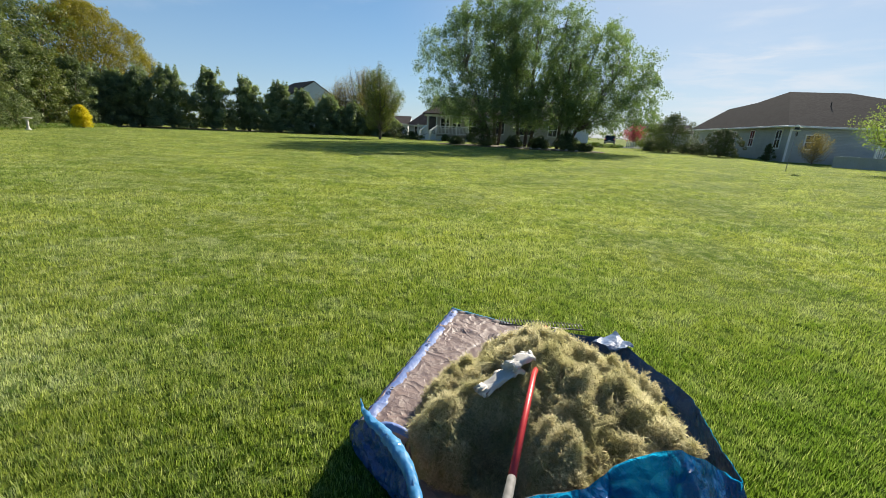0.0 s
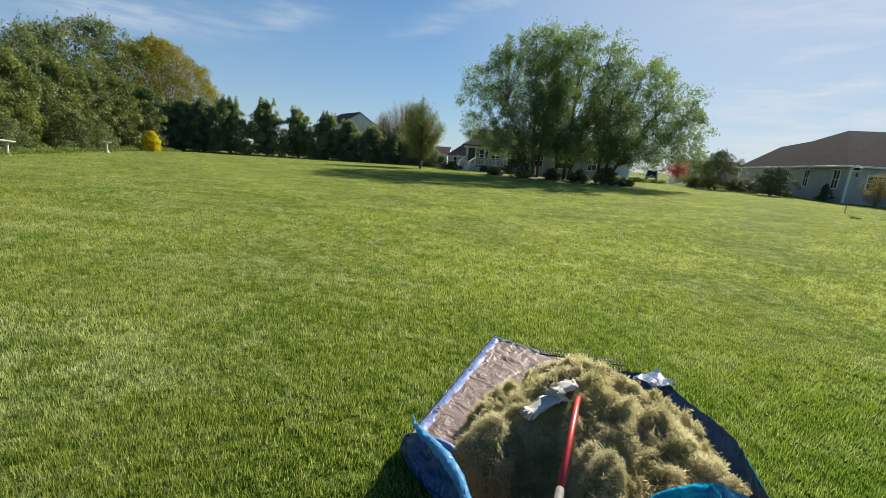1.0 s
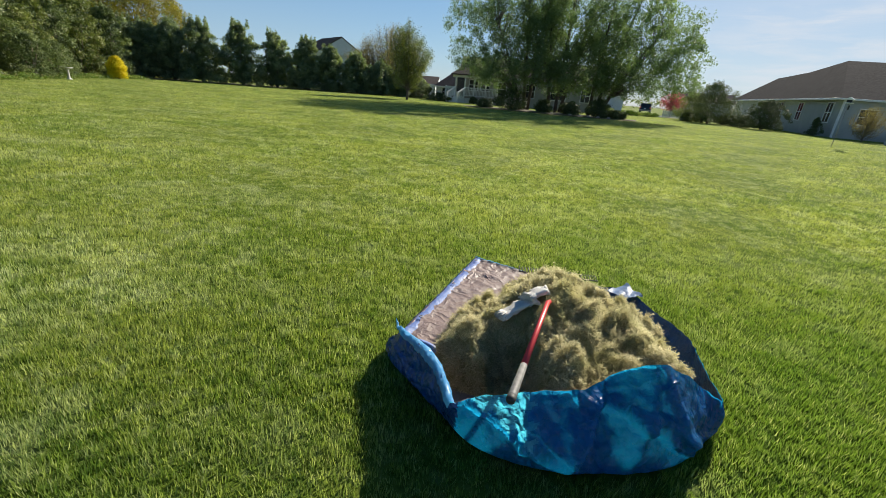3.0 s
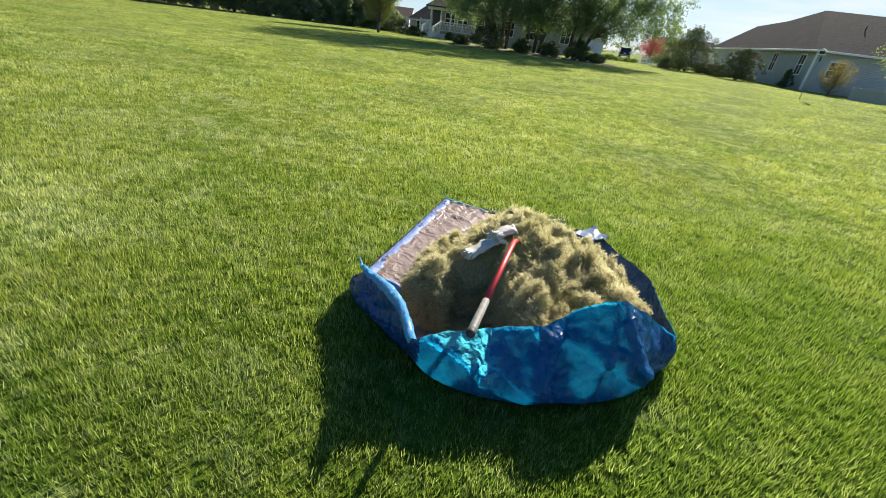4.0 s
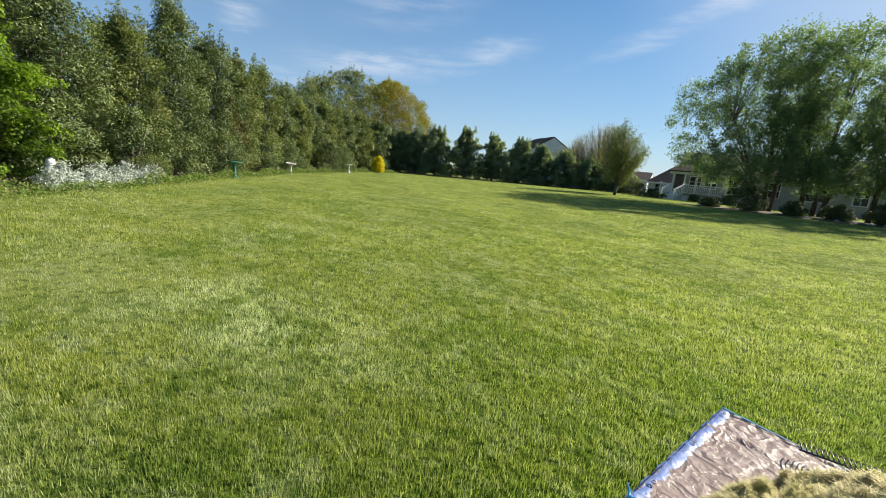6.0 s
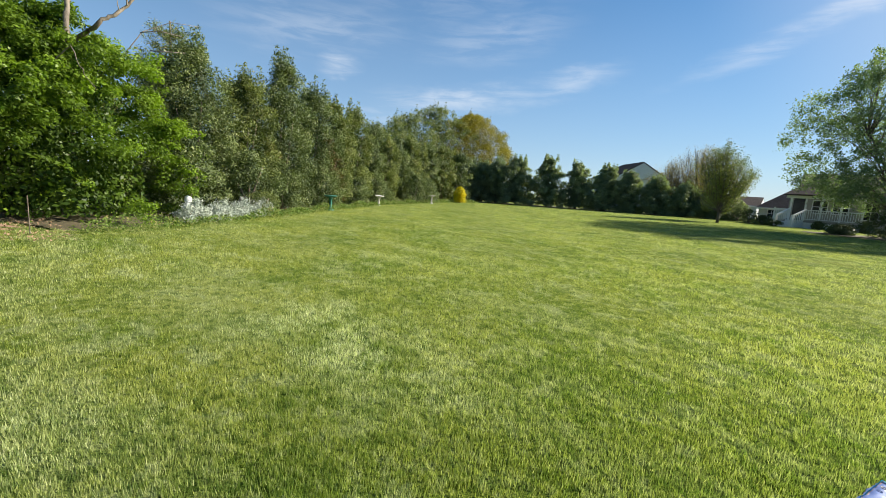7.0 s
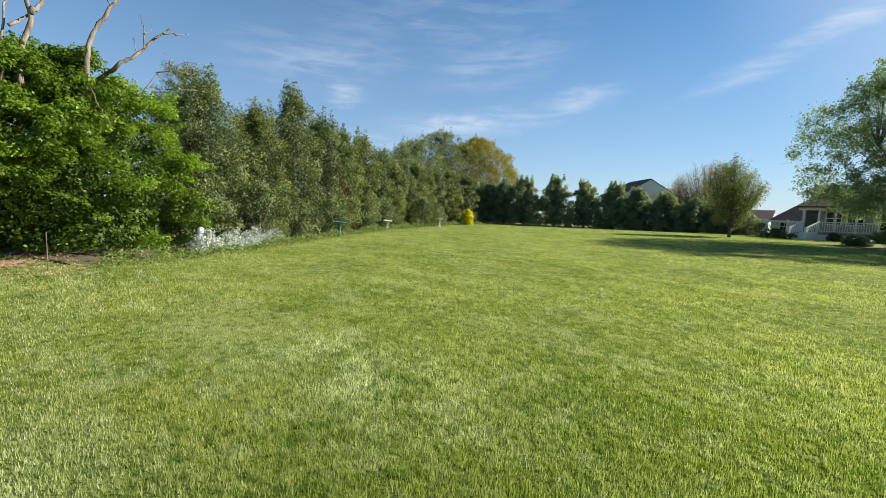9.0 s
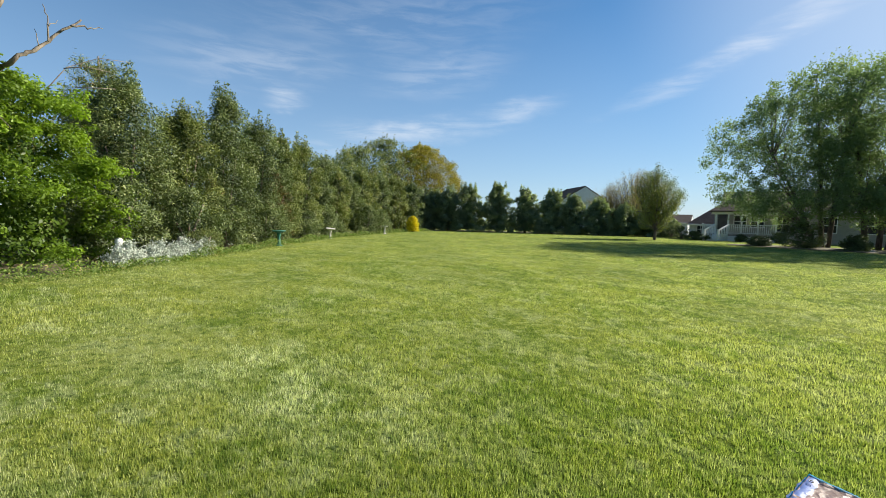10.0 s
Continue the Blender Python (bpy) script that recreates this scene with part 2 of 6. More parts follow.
def make_tarp(name, a, b, dull, rough=0.32, glow=None, crinkle=0.7, share=0.3):
    k = Mat(name, rough, spec=0.55)
    f = k.noise(3.2, 5, 0.6, distortion=0.6)
    fine = k.noise(26, 4, 0.6)
    c = k.mix(k.span(f, 0.35, 0.68), a, b)
    c = k.mix(k.span(fine, 0.55, 0.75, 0, 0.3), c, dull)
    k.color(c)
    k.rough(k.span(fine, 0.3, 0.7, rough - 0.10, rough + 0.16))
    vor = k.n.new("ShaderNodeTexVoronoi")
    vor.inputs["Scale"].default_value = 10.0
    warp = k.n.new("ShaderNodeVectorMath")
    warp.operation = "MULTIPLY_ADD"
    nz = k.n.new("ShaderNodeTexNoise")
    nz.inputs["Scale"].default_value = 6.0
    k.l.new(k.pos, nz.inputs["Vector"])
    k.l.new(nz.outputs["Color"], warp.inputs[0])
    warp.inputs[1].default_value = (0.16, 0.16, 0.16)
    k.l.new(k.pos, warp.inputs[2])
    k.l.new(warp.outputs[0], vor.inputs["Vector"])
    h = k.math("ADD", k.math("ADD", k.math("MULTIPLY", vor.outputs["Distance"], 0.35), k.math("MULTIPLY", k.math("ABSOLUTE", k.math("SUBTRACT", k.noise(9, 2, 0.4, distortion=0.5), 0.5), 0.0), -2.2)), k.math("MULTIPLY", k.noise(34, 3, 0.5, distortion=0.8), 0.35))
    k.bump(h, crinkle, 0.035)
    return k.see_through(glow, share).m if glow else k.m


def make_hay():
    k = Mat("dry_thatch", 0.75, spec=0.2)
    t = k.attr("tint")
    c = k.mix(t, (0.275, 0.263, 0.138), (0.85, 0.788, 0.55))
    c = k.mix(k.span(k.noise(6, 4), 0.45, 0.62, 0, 0.5), c, (0.42, 0.415, 0.17))
    c = k.mix(k.span(k.noise(3, 3), 0.62, 0.74, 0, 0.30), c, (0.58, 0.51, 0.31))
    k.color(c)
    return k.see_through(k.mix(1.0, c, (1.03, 1.0, 0.92), "MULTIPLY"), 0.57).m


LAWN, BLADE, HAY = make_lawn(), make_blade(), make_hay()
HAY_CORE = plain("matted_thatch", (0.19, 0.18, 0.085), (0.36, 0.34, 0.165), 14, 0.95, bump=1.0, fine=90)
LEAF_VINE = make_leaf("vine_leaf", (0.026, 0.058, 0.009), (0.245, 0.365, 0.036), rough=0.45, share=0.42)
LEAF_HOLLY = make_leaf("holly_leaf", (0.030, 0.052, 0.020), (0.250, 0.305, 0.110), (0.38, 0.40, 0.20), rough=0.48, share=0.2, spec=0.25)
LEAF_HEDGE = make_leaf("hedge_leaf", (0.036, 0.060, 0.018), (0.315, 0.355, 0.115), (0.30, 0.23, 0.11), rough=0.45, share=0.25)
LEAF_EVER = make_leaf("evergreen_leaf", (0.095, 0.132, 0.080), (0.310, 0.360, 0.235), (0.40, 0.42, 0.30), rough=0.55, share=0.45, spec=0.25)
LEAF_DARK = make_leaf("dark_evergreen_leaf", (0.045, 0.066, 0.028), (0.115, 0.145, 0.060), rough=0.6, share=0.15)
LEAF_DEEP = make_leaf("deep_green_leaf", (0.085, 0.115, 0.040), (0.175, 0.205, 0.075), rough=0.6, share=0.12)
LEAF_OLIVE = make_leaf("olive_bud", (0.165, 0.145, 0.026), (0.345, 0.300, 0.045), rough=0.6, share=0.32)
LEAF_BIRCH = make_leaf("birch_leaf", (0.125, 0.175, 0.088), (0.195, 0.255, 0.112), (0.27, 0.33, 0.14), rough=0.5, share=0.56, spec=0.35, glow=(1.15, 1.3, 0.75))
LEAF_TAN = make_leaf("budding_twig", (0.20, 0.155, 0.085), (0.36, 0.29, 0.14), rough=0.7, share=0.3)
LEAF_YOUNG = make_leaf("young_leaf", (0.10, 0.13, 0.045), (0.20, 0.235, 0.075), (0.24, 0.20, 0.08), rough=0.5, share=0.35)
LEAF_PALE = make_leaf("pale_leaf", (0.17, 0.26, 0.06), (0.40, 0.48, 0.15), rough=0.5, share=0.4)
LEAF_SILVER = make_leaf("silver_leaf", (0.33, 0.38, 0.31), (0.62, 0.66, 0.58), rough=0.8, share=0.2, glow=(1, 1, 1))
LEAF_RED = make_leaf("red_leaf", (0.30, 0.055, 0.070), (0.58, 0.17, 0.18), rough=0.5, share=0.35, glow=(1.3, 0.7, 0.7))
LEAF_GOLD = make_leaf("yellow_flower", (0.58, 0.47, 0.01), (0.80, 0.71, 0.02), rough=0.6, share=0.3, glow=(1, 1, 1))
LEAF_COVER = make_leaf("ground_cover_leaf", (0.075, 0.13, 0.02), (0.20, 0.28, 0.06), (0.33, 0.28, 0.12), share=0.3)
LEAF_BROWN = make_leaf("bronze_leaf", (0.10, 0.065, 0.03), (0.22, 0.15, 0.07), share=0.3)
BARK = make_bark("grey_brown_bark", (0.10, 0.075, 0.055), (0.23, 0.19, 0.15))
BARK_DEAD = make_bark("weathered_bark", (0.11, 0.09, 0.07), (0.27, 0.23, 0.185))
BARK_BIRCH = make_bark("birch_bark", (0.055, 0.048, 0.043), (0.145, 0.128, 0.115))
MULCH = plain("mulch", (0.17, 0.095, 0.055), (0.36, 0.24, 0.16), 9, 0.95, bump=1.0, fine=45)
SOIL = plain("bed_soil", (0.060, 0.050, 0.030), (0.12, 0.10, 0.05), 5, 0.95, bump=0.8, fine=40)
WOODCHIP = plain("wood_chip", (0.26, 0.155, 0.09), (0.42, 0.28, 0.175), 9, 0.9)
# lit and shaded copies of one blue sheet; sun and shade are in the colours
BLUE_LIT = make_tarp("sunlit_blue_tarp", (0.008, 0.13, 0.40), (0.012, 0.24, 0.54), (0.12, 0.36, 0.62), 0.26, glow=(0.10, 0.74, 1.0), crinkle=1.0, share=0.66)
BLUE_SHADED = make_tarp("shaded_blue_tarp", (0.006, 0.095, 0.32), (0.010, 0.15, 0.41), (0.04, 0.18, 0.42), 0.24, glow=(0.010, 0.45, 0.84), crinkle=0.9, share=0.54)
BLUE_MID = make_tarp("half_lit_blue_tarp", (0.007, 0.11, 0.33), (0.011, 0.17, 0.42), (0.05, 0.22, 0.45), 0.24, glow=(0.012, 0.49, 0.83), crinkle=1.0, share=0.56)
BLUE_DEEP = make_tarp("shaded_corner_tarp", (0.004, 0.038, 0.165), (0.006, 0.070, 0.235), (0.03, 0.10, 0.28), 0.28, crinkle=0.9)
# brighter cyan copy of the hem, imitating sun on the loose ribbon
HEM_LIT = make_tarp("sunlit_hem", (0.06, 0.26, 0.56), (0.12, 0.38, 0.68), (0.45, 0.6, 0.8), 0.32, glow=(0.03, 0.6, 0.85), crinkle=0.35)
GLEAM_TARP = make_tarp("gleam_tarp", (0.08, 0.15, 0.29), (0.13, 0.21, 0.36), (0.27, 0.35, 0.48), 0.5, crinkle=0.5)
GRIP = plain("worn_grip", (0.10, 0.098, 0.095), (0.18, 0.175, 0.17), 30, 0.6)
BROWN = make_tarp("brown_tarp", (0.255, 0.175, 0.152), (0.315, 0.230, 0.205), (0.42, 0.35, 0.33), 0.50, glow=(0.55, 0.6, 0.65), crinkle=0.48)
# darker opaque copy of the blue sheet, with the turned side's shade coloured in
NAVY = make_tarp("navy_tarp", (0.012, 0.055, 0.155), (0.018, 0.085, 0.22), (0.04, 0.12, 0.26), 0.38)
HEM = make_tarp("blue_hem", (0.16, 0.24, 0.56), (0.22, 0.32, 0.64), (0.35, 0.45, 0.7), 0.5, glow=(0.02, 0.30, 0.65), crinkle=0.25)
RED = plain("red_paint", (0.62, 0.035, 0.035), (0.74, 0.055, 0.05), 12, 0.35, spec=0.5)
STEEL = plain("steel", (0.24, 0.235, 0.23), (0.34, 0.33, 0.32), 20, 0.5, 0.3)
BLACK = plain("black_rubber", (0.02, 0.02, 0.02), (0.045, 0.045, 0.045), 20, 0.6)
TINE = plain("dark_spring_steel", (0.05, 0.05, 0.05), (0.11, 0.11, 0.11), 30, 0.45, 0.7)
CANVAS = plain("grey_white_canvas", (0.52, 0.50, 0.46), (0.70, 0.67, 0.62), 22, 0.9, spec=0.15, bump=0.6, fine=160)
CONCRETE = plain("pale_concrete", (0.48, 0.46, 0.42), (0.66, 0.64, 0.60), 9, 0.85, bump=0.4)
GREENSTONE = plain("green_glaze", (0.03, 0.13, 0.10), (0.06, 0.22, 0.17), 9, 0.4)
TERRACOTTA = plain("terracotta", (0.42, 0.12, 0.06), (0.55, 0.19, 0.10), 12, 0.8)
WHITE = plain("white_vinyl", (0.72, 0.72, 0.72), (0.82, 0.82, 0.82), 4, 0.45)
STONE = plain("field_stone", (0.24, 0.22, 0.20), (0.42, 0.39, 0.35), 6, 0.9, bump=0.6)
SIDING_GREY = make_siding("grey_siding", (0.36, 0.38, 0.38), (0.43, 0.45, 0.45))
SIDING_CREAM = make_siding("cream_siding", (0.33, 0.32, 0.28), (0.42, 0.40, 0.36))
SIDING_PALE = make_siding("pale_grey_siding", (0.50, 0.53, 0.57), (0.60, 0.63, 0.66))
SHINGLE_DARK = make_shingle("dark_shingle", (0.034, 0.032, 0.033), (0.058, 0.054, 0.055))
SHINGLE_BROWN = make_shingle("brown_shingle", (0.065, 0.055, 0.050), (0.105, 0.090, 0.082))
GLASS = plain("window_glass", (0.012, 0.014, 0.017), (0.03, 0.033, 0.04), 2, 0.12, spec=0.35)
CARPAINT = plain("dark_car_paint", (0.020, 0.022, 0.028), (0.035, 0.038, 0.045), 3, 0.2, spec=0.7)
TYRE = plain("tyre_rubber", (0.02, 0.02, 0.02), (0.04, 0.04, 0.04), 20, 0.85)
ASPHALT = plain("driveway_concrete", (0.24, 0.23, 0.21), (0.34, 0.33, 0.30), 2, 0.9)
LAMPGLASS = plain("lamp_lens", (0.5, 0.06, 0.05), (0.6, 0.1, 0.08), 9, 0.3)

# ---------- builders ----------


def ground_z(x, y):
    """Height of the lawn: a gentle fall towards +x round the tarp, level farther off."""
    w = np.exp(-(x * x + y * y) / 196.0)
    return (-0.026 * x - 0.0087 * y) * w + 0.3 * (1 - w)


def np_mesh(name, verts, faces, smooth=False, tint=None):
    """A mesh from arrays: verts (n, 3), faces (m, k)."""
    me = bpy.data.meshes.new(name)
    verts, faces = np.asarray(verts, np.float32), np.asarray(faces, np.int32)
    m, k = faces.shape
    me.vertices.add(len(verts))
    me.vertices.foreach_set("co", verts.ravel())
    me.loops.add(m * k)
    me.loops.foreach_set("vertex_index", faces.ravel())
    me.polygons.add(m)
    me.polygons.foreach_set("loop_start", np.arange(0, m * k, k, dtype=np.int32))
    if smooth:
        me.polygons.foreach_set("use_smooth", np.ones(m, bool))
    if tint is not None:
        a = me.attributes.new("tint", "FLOAT", "POINT")
        a.data.foreach_set("value", np.asarray(tint, np.float32))
    me.update(calc_edges=True)
    return me


def as_mesh(name, shape, smooth=False):
    if not isinstance(shape, bmesh.types.BMesh):
        return shape
    me = bpy.data.meshes.new(name)
    shape.to_mesh(me)
    shape.free()
    if smooth:
        me.polygons.foreach_set("use_smooth", np.ones(len(me.polygons), bool))
    return me


def part(name, shape, material, parent, label="", smooth=False):
    """Links a mesh as one part under a thing or under a part."""
    me = as_mesh(name, shape, smooth)
    if not me.materials:
        me.materials.append(material)
    ob = new(name, me)
    ob.parent = parent
    return tagged(ob, label)


def solid(name, shape, material, label="", category="", group="", kind="", smooth=False, at=None):
    me = as_mesh(name, shape, smooth)
    if not me.materials:
        me.materials.append(material)
    ob = new(name, me)
    if at is not None:
        ob.matrix_basis = at
    return tagged(ob, label, category, group, kind)


def thing(name, label, category, at=None, group="", kind=""):
    ob = new(name)
    ob.empty_display_size = 0.1
    if at is not None:
        ob.matrix_basis = at
    return tagged(ob, label, category, group, kind)


def box(bm, x0, x1, y0, y1, z0, z1, bevel=0.0):
    m = Matrix.Translation(((x0 + x1) / 2, (y0 + y1) / 2, (z0 + z1) / 2)) @ Matrix.Diagonal((x1 - x0, y1 - y0, z1 - z0, 1))
    got = bmesh.ops.create_cube(bm, size=1, matrix=m)
    if bevel:
        edges = list({e for v in got["verts"] for e in v.link_edges})
        bmesh.ops.bevel(bm, geom=edges, offset=bevel, segments=2, affect="EDGES", profile=0.5)
    return bm


def boxed(*a, bevel=0.0):
    return box(bmesh.new(), *a, bevel=bevel)


def tube(bm, pts, radii, sides=8, cap=True):
    """A tapered tube along a line of points."""
    pts = [Vector(p) for p in pts]
    rings = []
    side = Vector((1, 0, 0))
    for i, p in enumerate(pts):
        d = (pts[min(i + 1, len(pts) - 1)] - pts[max(i - 1, 0)]).normalized()
        side = side - d * side.dot(d)
        if side.length < 1e-3:
            side = Vector((0, 1, 0)) - d * d.y
        side.normalize()
        up = d.cross(side)
        r = radii[i] if not isinstance(radii, (int, float)) else radii
        rings.append([bm.verts.new(p + (side * math.cos(a) + up * math.sin(a)) * r) for a in [2 * math.pi * j / sides for j in range(sides)]])
    for a, b in zip(rings, rings[1:]):
        for j in range(sides):
            bm.faces.new((a[j], a[(j + 1) % sides], b[(j + 1) % sides], b[j]))
    if cap:
        bm.faces.new(list(reversed(rings[0])))
        bm.faces.new(rings[-1])
    return bm


def lathe(profile, sides=24):
    """A turned shape from (radius, height) pairs."""
    bm = bmesh.new()
    rings = [[bm.verts.new((r * math.cos(2 * math.pi * j / sides), r * math.sin(2 * math.pi * j / sides), z)) for j in range(sides)] for r, z in profile]
    for a, b in zip(rings, rings[1:]):
        for j in range(sides):
            bm.faces.new((a[j], a[(j + 1) % sides], b[(j + 1) % sides], b[j]))
    bm.faces.new(list(reversed(rings[0])))
    bm.faces.new(rings[-1])
    return bm


def leaf_mesh(name, rng, pos, normal, size, aspect=0.5, tint=None, folded=False):
    """Pointed leaves: three corners each, or four and a fold."""
    n = len(pos)
    normal = normal / np.maximum(np.linalg.norm(normal, axis=1, keepdims=True), 1e-6)
    a = rng.normal(size=(n, 3))
    a -= normal * (a * normal).sum(1, keepdims=True)
    a /= np.maximum(np.linalg.norm(a, axis=1, keepdims=True), 1e-6)
    b = np.cross(normal, a)
    L = (size * rng.uniform(0.7, 1.3, n))[:, None] / 2
    W = L * aspect
    fold = normal * W * 0.35
    c = 4 if folded else 3
    if folded:
        v = np.stack([pos - a * L, pos + b * W + fold, pos + a * L, pos - b * W + fold], 1).reshape(-1, 3)
    else:
        v = np.stack([pos - a * L * 0.9 - b * W, pos - a * L * 0.6 + b * W, pos + a * L * 1.1 + fold], 1).reshape(-1, 3)
    f = np.arange(c * n).reshape(n, c)
    t = np.repeat(rng.random(n) if tint is None else tint, c)
    return np_mesh(name, v, f, tint=t)


def clump_leaves(rng, centers, radii, n, up=0.5, squash=0.8, loose=0.35):
    """Places and normals for n leaves spread over clumps of foliage."""
    centers, radii = np.asarray(centers, float), np.asarray(radii, float)
    w = radii**2
    k = rng.choice(len(centers), n, p=w / w.sum())
    d = rng.normal(size=(n, 3))
    d /= np.linalg.norm(d, axis=1, keepdims=True)
    r = radii[k] * (1 - loose + (loose + 0.15) * rng.random(n) ** 0.7) * rng.choice([1.0, 0.6], n, p=[0.78, 0.22])
    pos = centers[k] + d * r[:, None] * [1, 1, squash]
    normal = d * 0.7 + rng.normal(size=(n, 3)) * 0.55 + [0, 0, up]
    return pos, normal, k


def shrub_clumps(rng, H, R, n, cr, profile, z0=0.1):
    """Clump centres over a rough, uneven outline of height H and radius R."""
    out, rad = [], []
    lump = rng.uniform(0, 6.28, 4)
    for i in range(n):
        h = rng.uniform(0.0, 1.0) ** 0.85
        a = rng.uniform(0, 2 * math.pi)
        wob = 1 + 0.13 * math.sin(3 * a + lump[0] + 4 * h) + 0.10 * math.sin(5 * a + lump[1] - 6 * h) + 0.08 * math.sin(9 * h + lump[2] + a)
        r = R * np.interp(h, [p[0] for p in profile], [p[1] for p in profile]) * wob
        inner = rng.uniform(0.35, 0.8) if rng.random() < 0.25 else rng.uniform(0.82, 1.05)
        out.append((r * inner * math.cos(a), r * inner * math.sin(a), z0 + h * (H - z0)))
        rad.append(cr * rng.uniform(0.6, 1.25) * (1 - 0.35 * h))
    return np.array(out), np.array(rad)


OVAL = ((0, 0.72), (0.12, 0.95), (0.35, 1.0), (0.6, 0.85), (0.82, 0.55), (0.95, 0.25), (1, 0.08))
ROUND = ((0, 0.8), (0.25, 1.0), (0.55, 0.92), (0.8, 0.65), (0.95, 0.3), (1, 0.1))
COLUMN = ((0, 0.85), (0.2, 1.0), (0.55, 0.95), (0.78, 0.75), (0.92, 0.42), (1, 0.12))
BROAD = ((0, 1.0), (0.25, 1.05), (0.55, 0.92), (0.75, 0.70), (0.9, 0.42), (1, 0.15))
DOME = ((0, 0.95), (0.3, 1.0), (0.5, 0.95), (0.7, 0.80), (0.85, 0.60), (0.95, 0.35), (1, 0.12))
SHOULDER = ((0, 0.85), (0.2, 1.0), (0.6, 1.0), (0.8, 0.88), (0.92, 0.62), (1, 0.25))
CONE = ((0, 0.95), (0.15, 1.0), (0.5, 0.66), (0.8, 0.3), (1, 0.05))


def shrub(name, label, category, at, seed, H, R, leaf, n_leaves, size, n_clumps=90, cr=0.42, profile=OVAL, shoots=0, group="", bark=None, trunk=0.06, aspect=0.5, up=0.5, bare=0.0, fill=0.22, folded=False):
    """A bush or small tree: stems and a crown of clumped leaves."""
    rng = np.random.default_rng(seed)
    ob = thing(name, label, category, at, group)
    c, r = shrub_clumps(rng, H, R, n_clumps, cr, profile, 0.12 + bare)
    for i in range(shoots):
        a, d = rng.uniform(0, 6.28), R * 0.55 * rng.random()
        top = min(H * rng.uniform(0.96, 1.13), H + 0.55)
        for j in range(4):
            c = np.vstack([c, [[d * math.cos(a), d * math.sin(a), top - 0.22 * j]]])
            r = np.append(r, 0.09 + 0.05 * j)
    pos, nrm, k = clump_leaves(rng, c, r, n_leaves, up)
    tone = rng.random(len(c))
    tint = np.clip(0.55 * rng.random(len(pos)) ** 1.5 + 0.5 * tone[k], 0, 1)
    sizes = size * np.ones(len(pos))
    # leaves deep inside, tinted dark to imitate the shade there
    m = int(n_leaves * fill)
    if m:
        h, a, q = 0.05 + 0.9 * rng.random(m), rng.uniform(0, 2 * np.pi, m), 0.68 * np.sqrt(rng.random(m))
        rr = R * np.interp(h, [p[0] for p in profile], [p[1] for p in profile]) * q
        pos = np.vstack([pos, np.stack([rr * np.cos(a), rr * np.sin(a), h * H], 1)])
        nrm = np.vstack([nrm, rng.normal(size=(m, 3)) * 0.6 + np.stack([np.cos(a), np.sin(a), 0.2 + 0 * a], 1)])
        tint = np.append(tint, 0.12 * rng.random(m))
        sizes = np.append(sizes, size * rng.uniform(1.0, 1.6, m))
    keep = pos[:, 2] > 0.02
    pos, nrm, tint, sizes = pos[keep], nrm[keep], tint[keep], sizes[keep]
    bm = bmesh.new()
    for i in range(3 if trunk < 0.09 else 5):
        a = 2.1 * i + rng.uniform(0, 1)
        tip = (0.45 * R * math.cos(a), 0.45 * R * math.sin(a), H * rng.uniform(0.6, 0.8))
        tube(bm, [(0.06 * math.cos(a), 0.06 * math.sin(a), -0.05), (0.12 * R * math.cos(a), 0.12 * R * math.sin(a), H * 0.3), tip], [trunk, trunk * 0.7, trunk * 0.25], 6)
    part("stem_work", bm, bark or BARK, ob, smooth=True)
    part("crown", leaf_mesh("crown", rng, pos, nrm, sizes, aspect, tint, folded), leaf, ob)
    return ob


def on_ground(x, y, rz=0.0, dz=0.0):
    return pose(x, y, float(ground_z(x, y)) + dz, 0, 0, rz)


# ---------- ground ----------
def make_ground():
    rs = np.concatenate([np.linspace(0, 12, 61), np.geomspace(12.5, 1800, 60)])
    na = 160
    ang = np.linspace(0, 2 * np.pi, na, endpoint=False)
    x, y = (rs[:, None] * np.cos(ang)).ravel(), (rs[:, None] * np.sin(ang)).ravel()
    z = ground_z(x, y) + 0.012 * np.sin(x * 1.1 + 0.6) * np.sin(y * 0.9) * (np.hypot(x, y) > 3.6)
    i, j = np.meshgrid(np.arange(len(rs) - 1), np.arange(na), indexing="ij")
    f = np.stack([i * na + j, (i + 1) * na + j, (i + 1) * na + (j + 1) % na, i * na + (j + 1) % na], -1).reshape(-1, 4)
    return solid("ground", np_mesh("ground", np.stack([x, y, z], 1), f, True), LAWN, "wide mown green lawn with paler worn patches", "lawn", kind="structure")


make_ground()


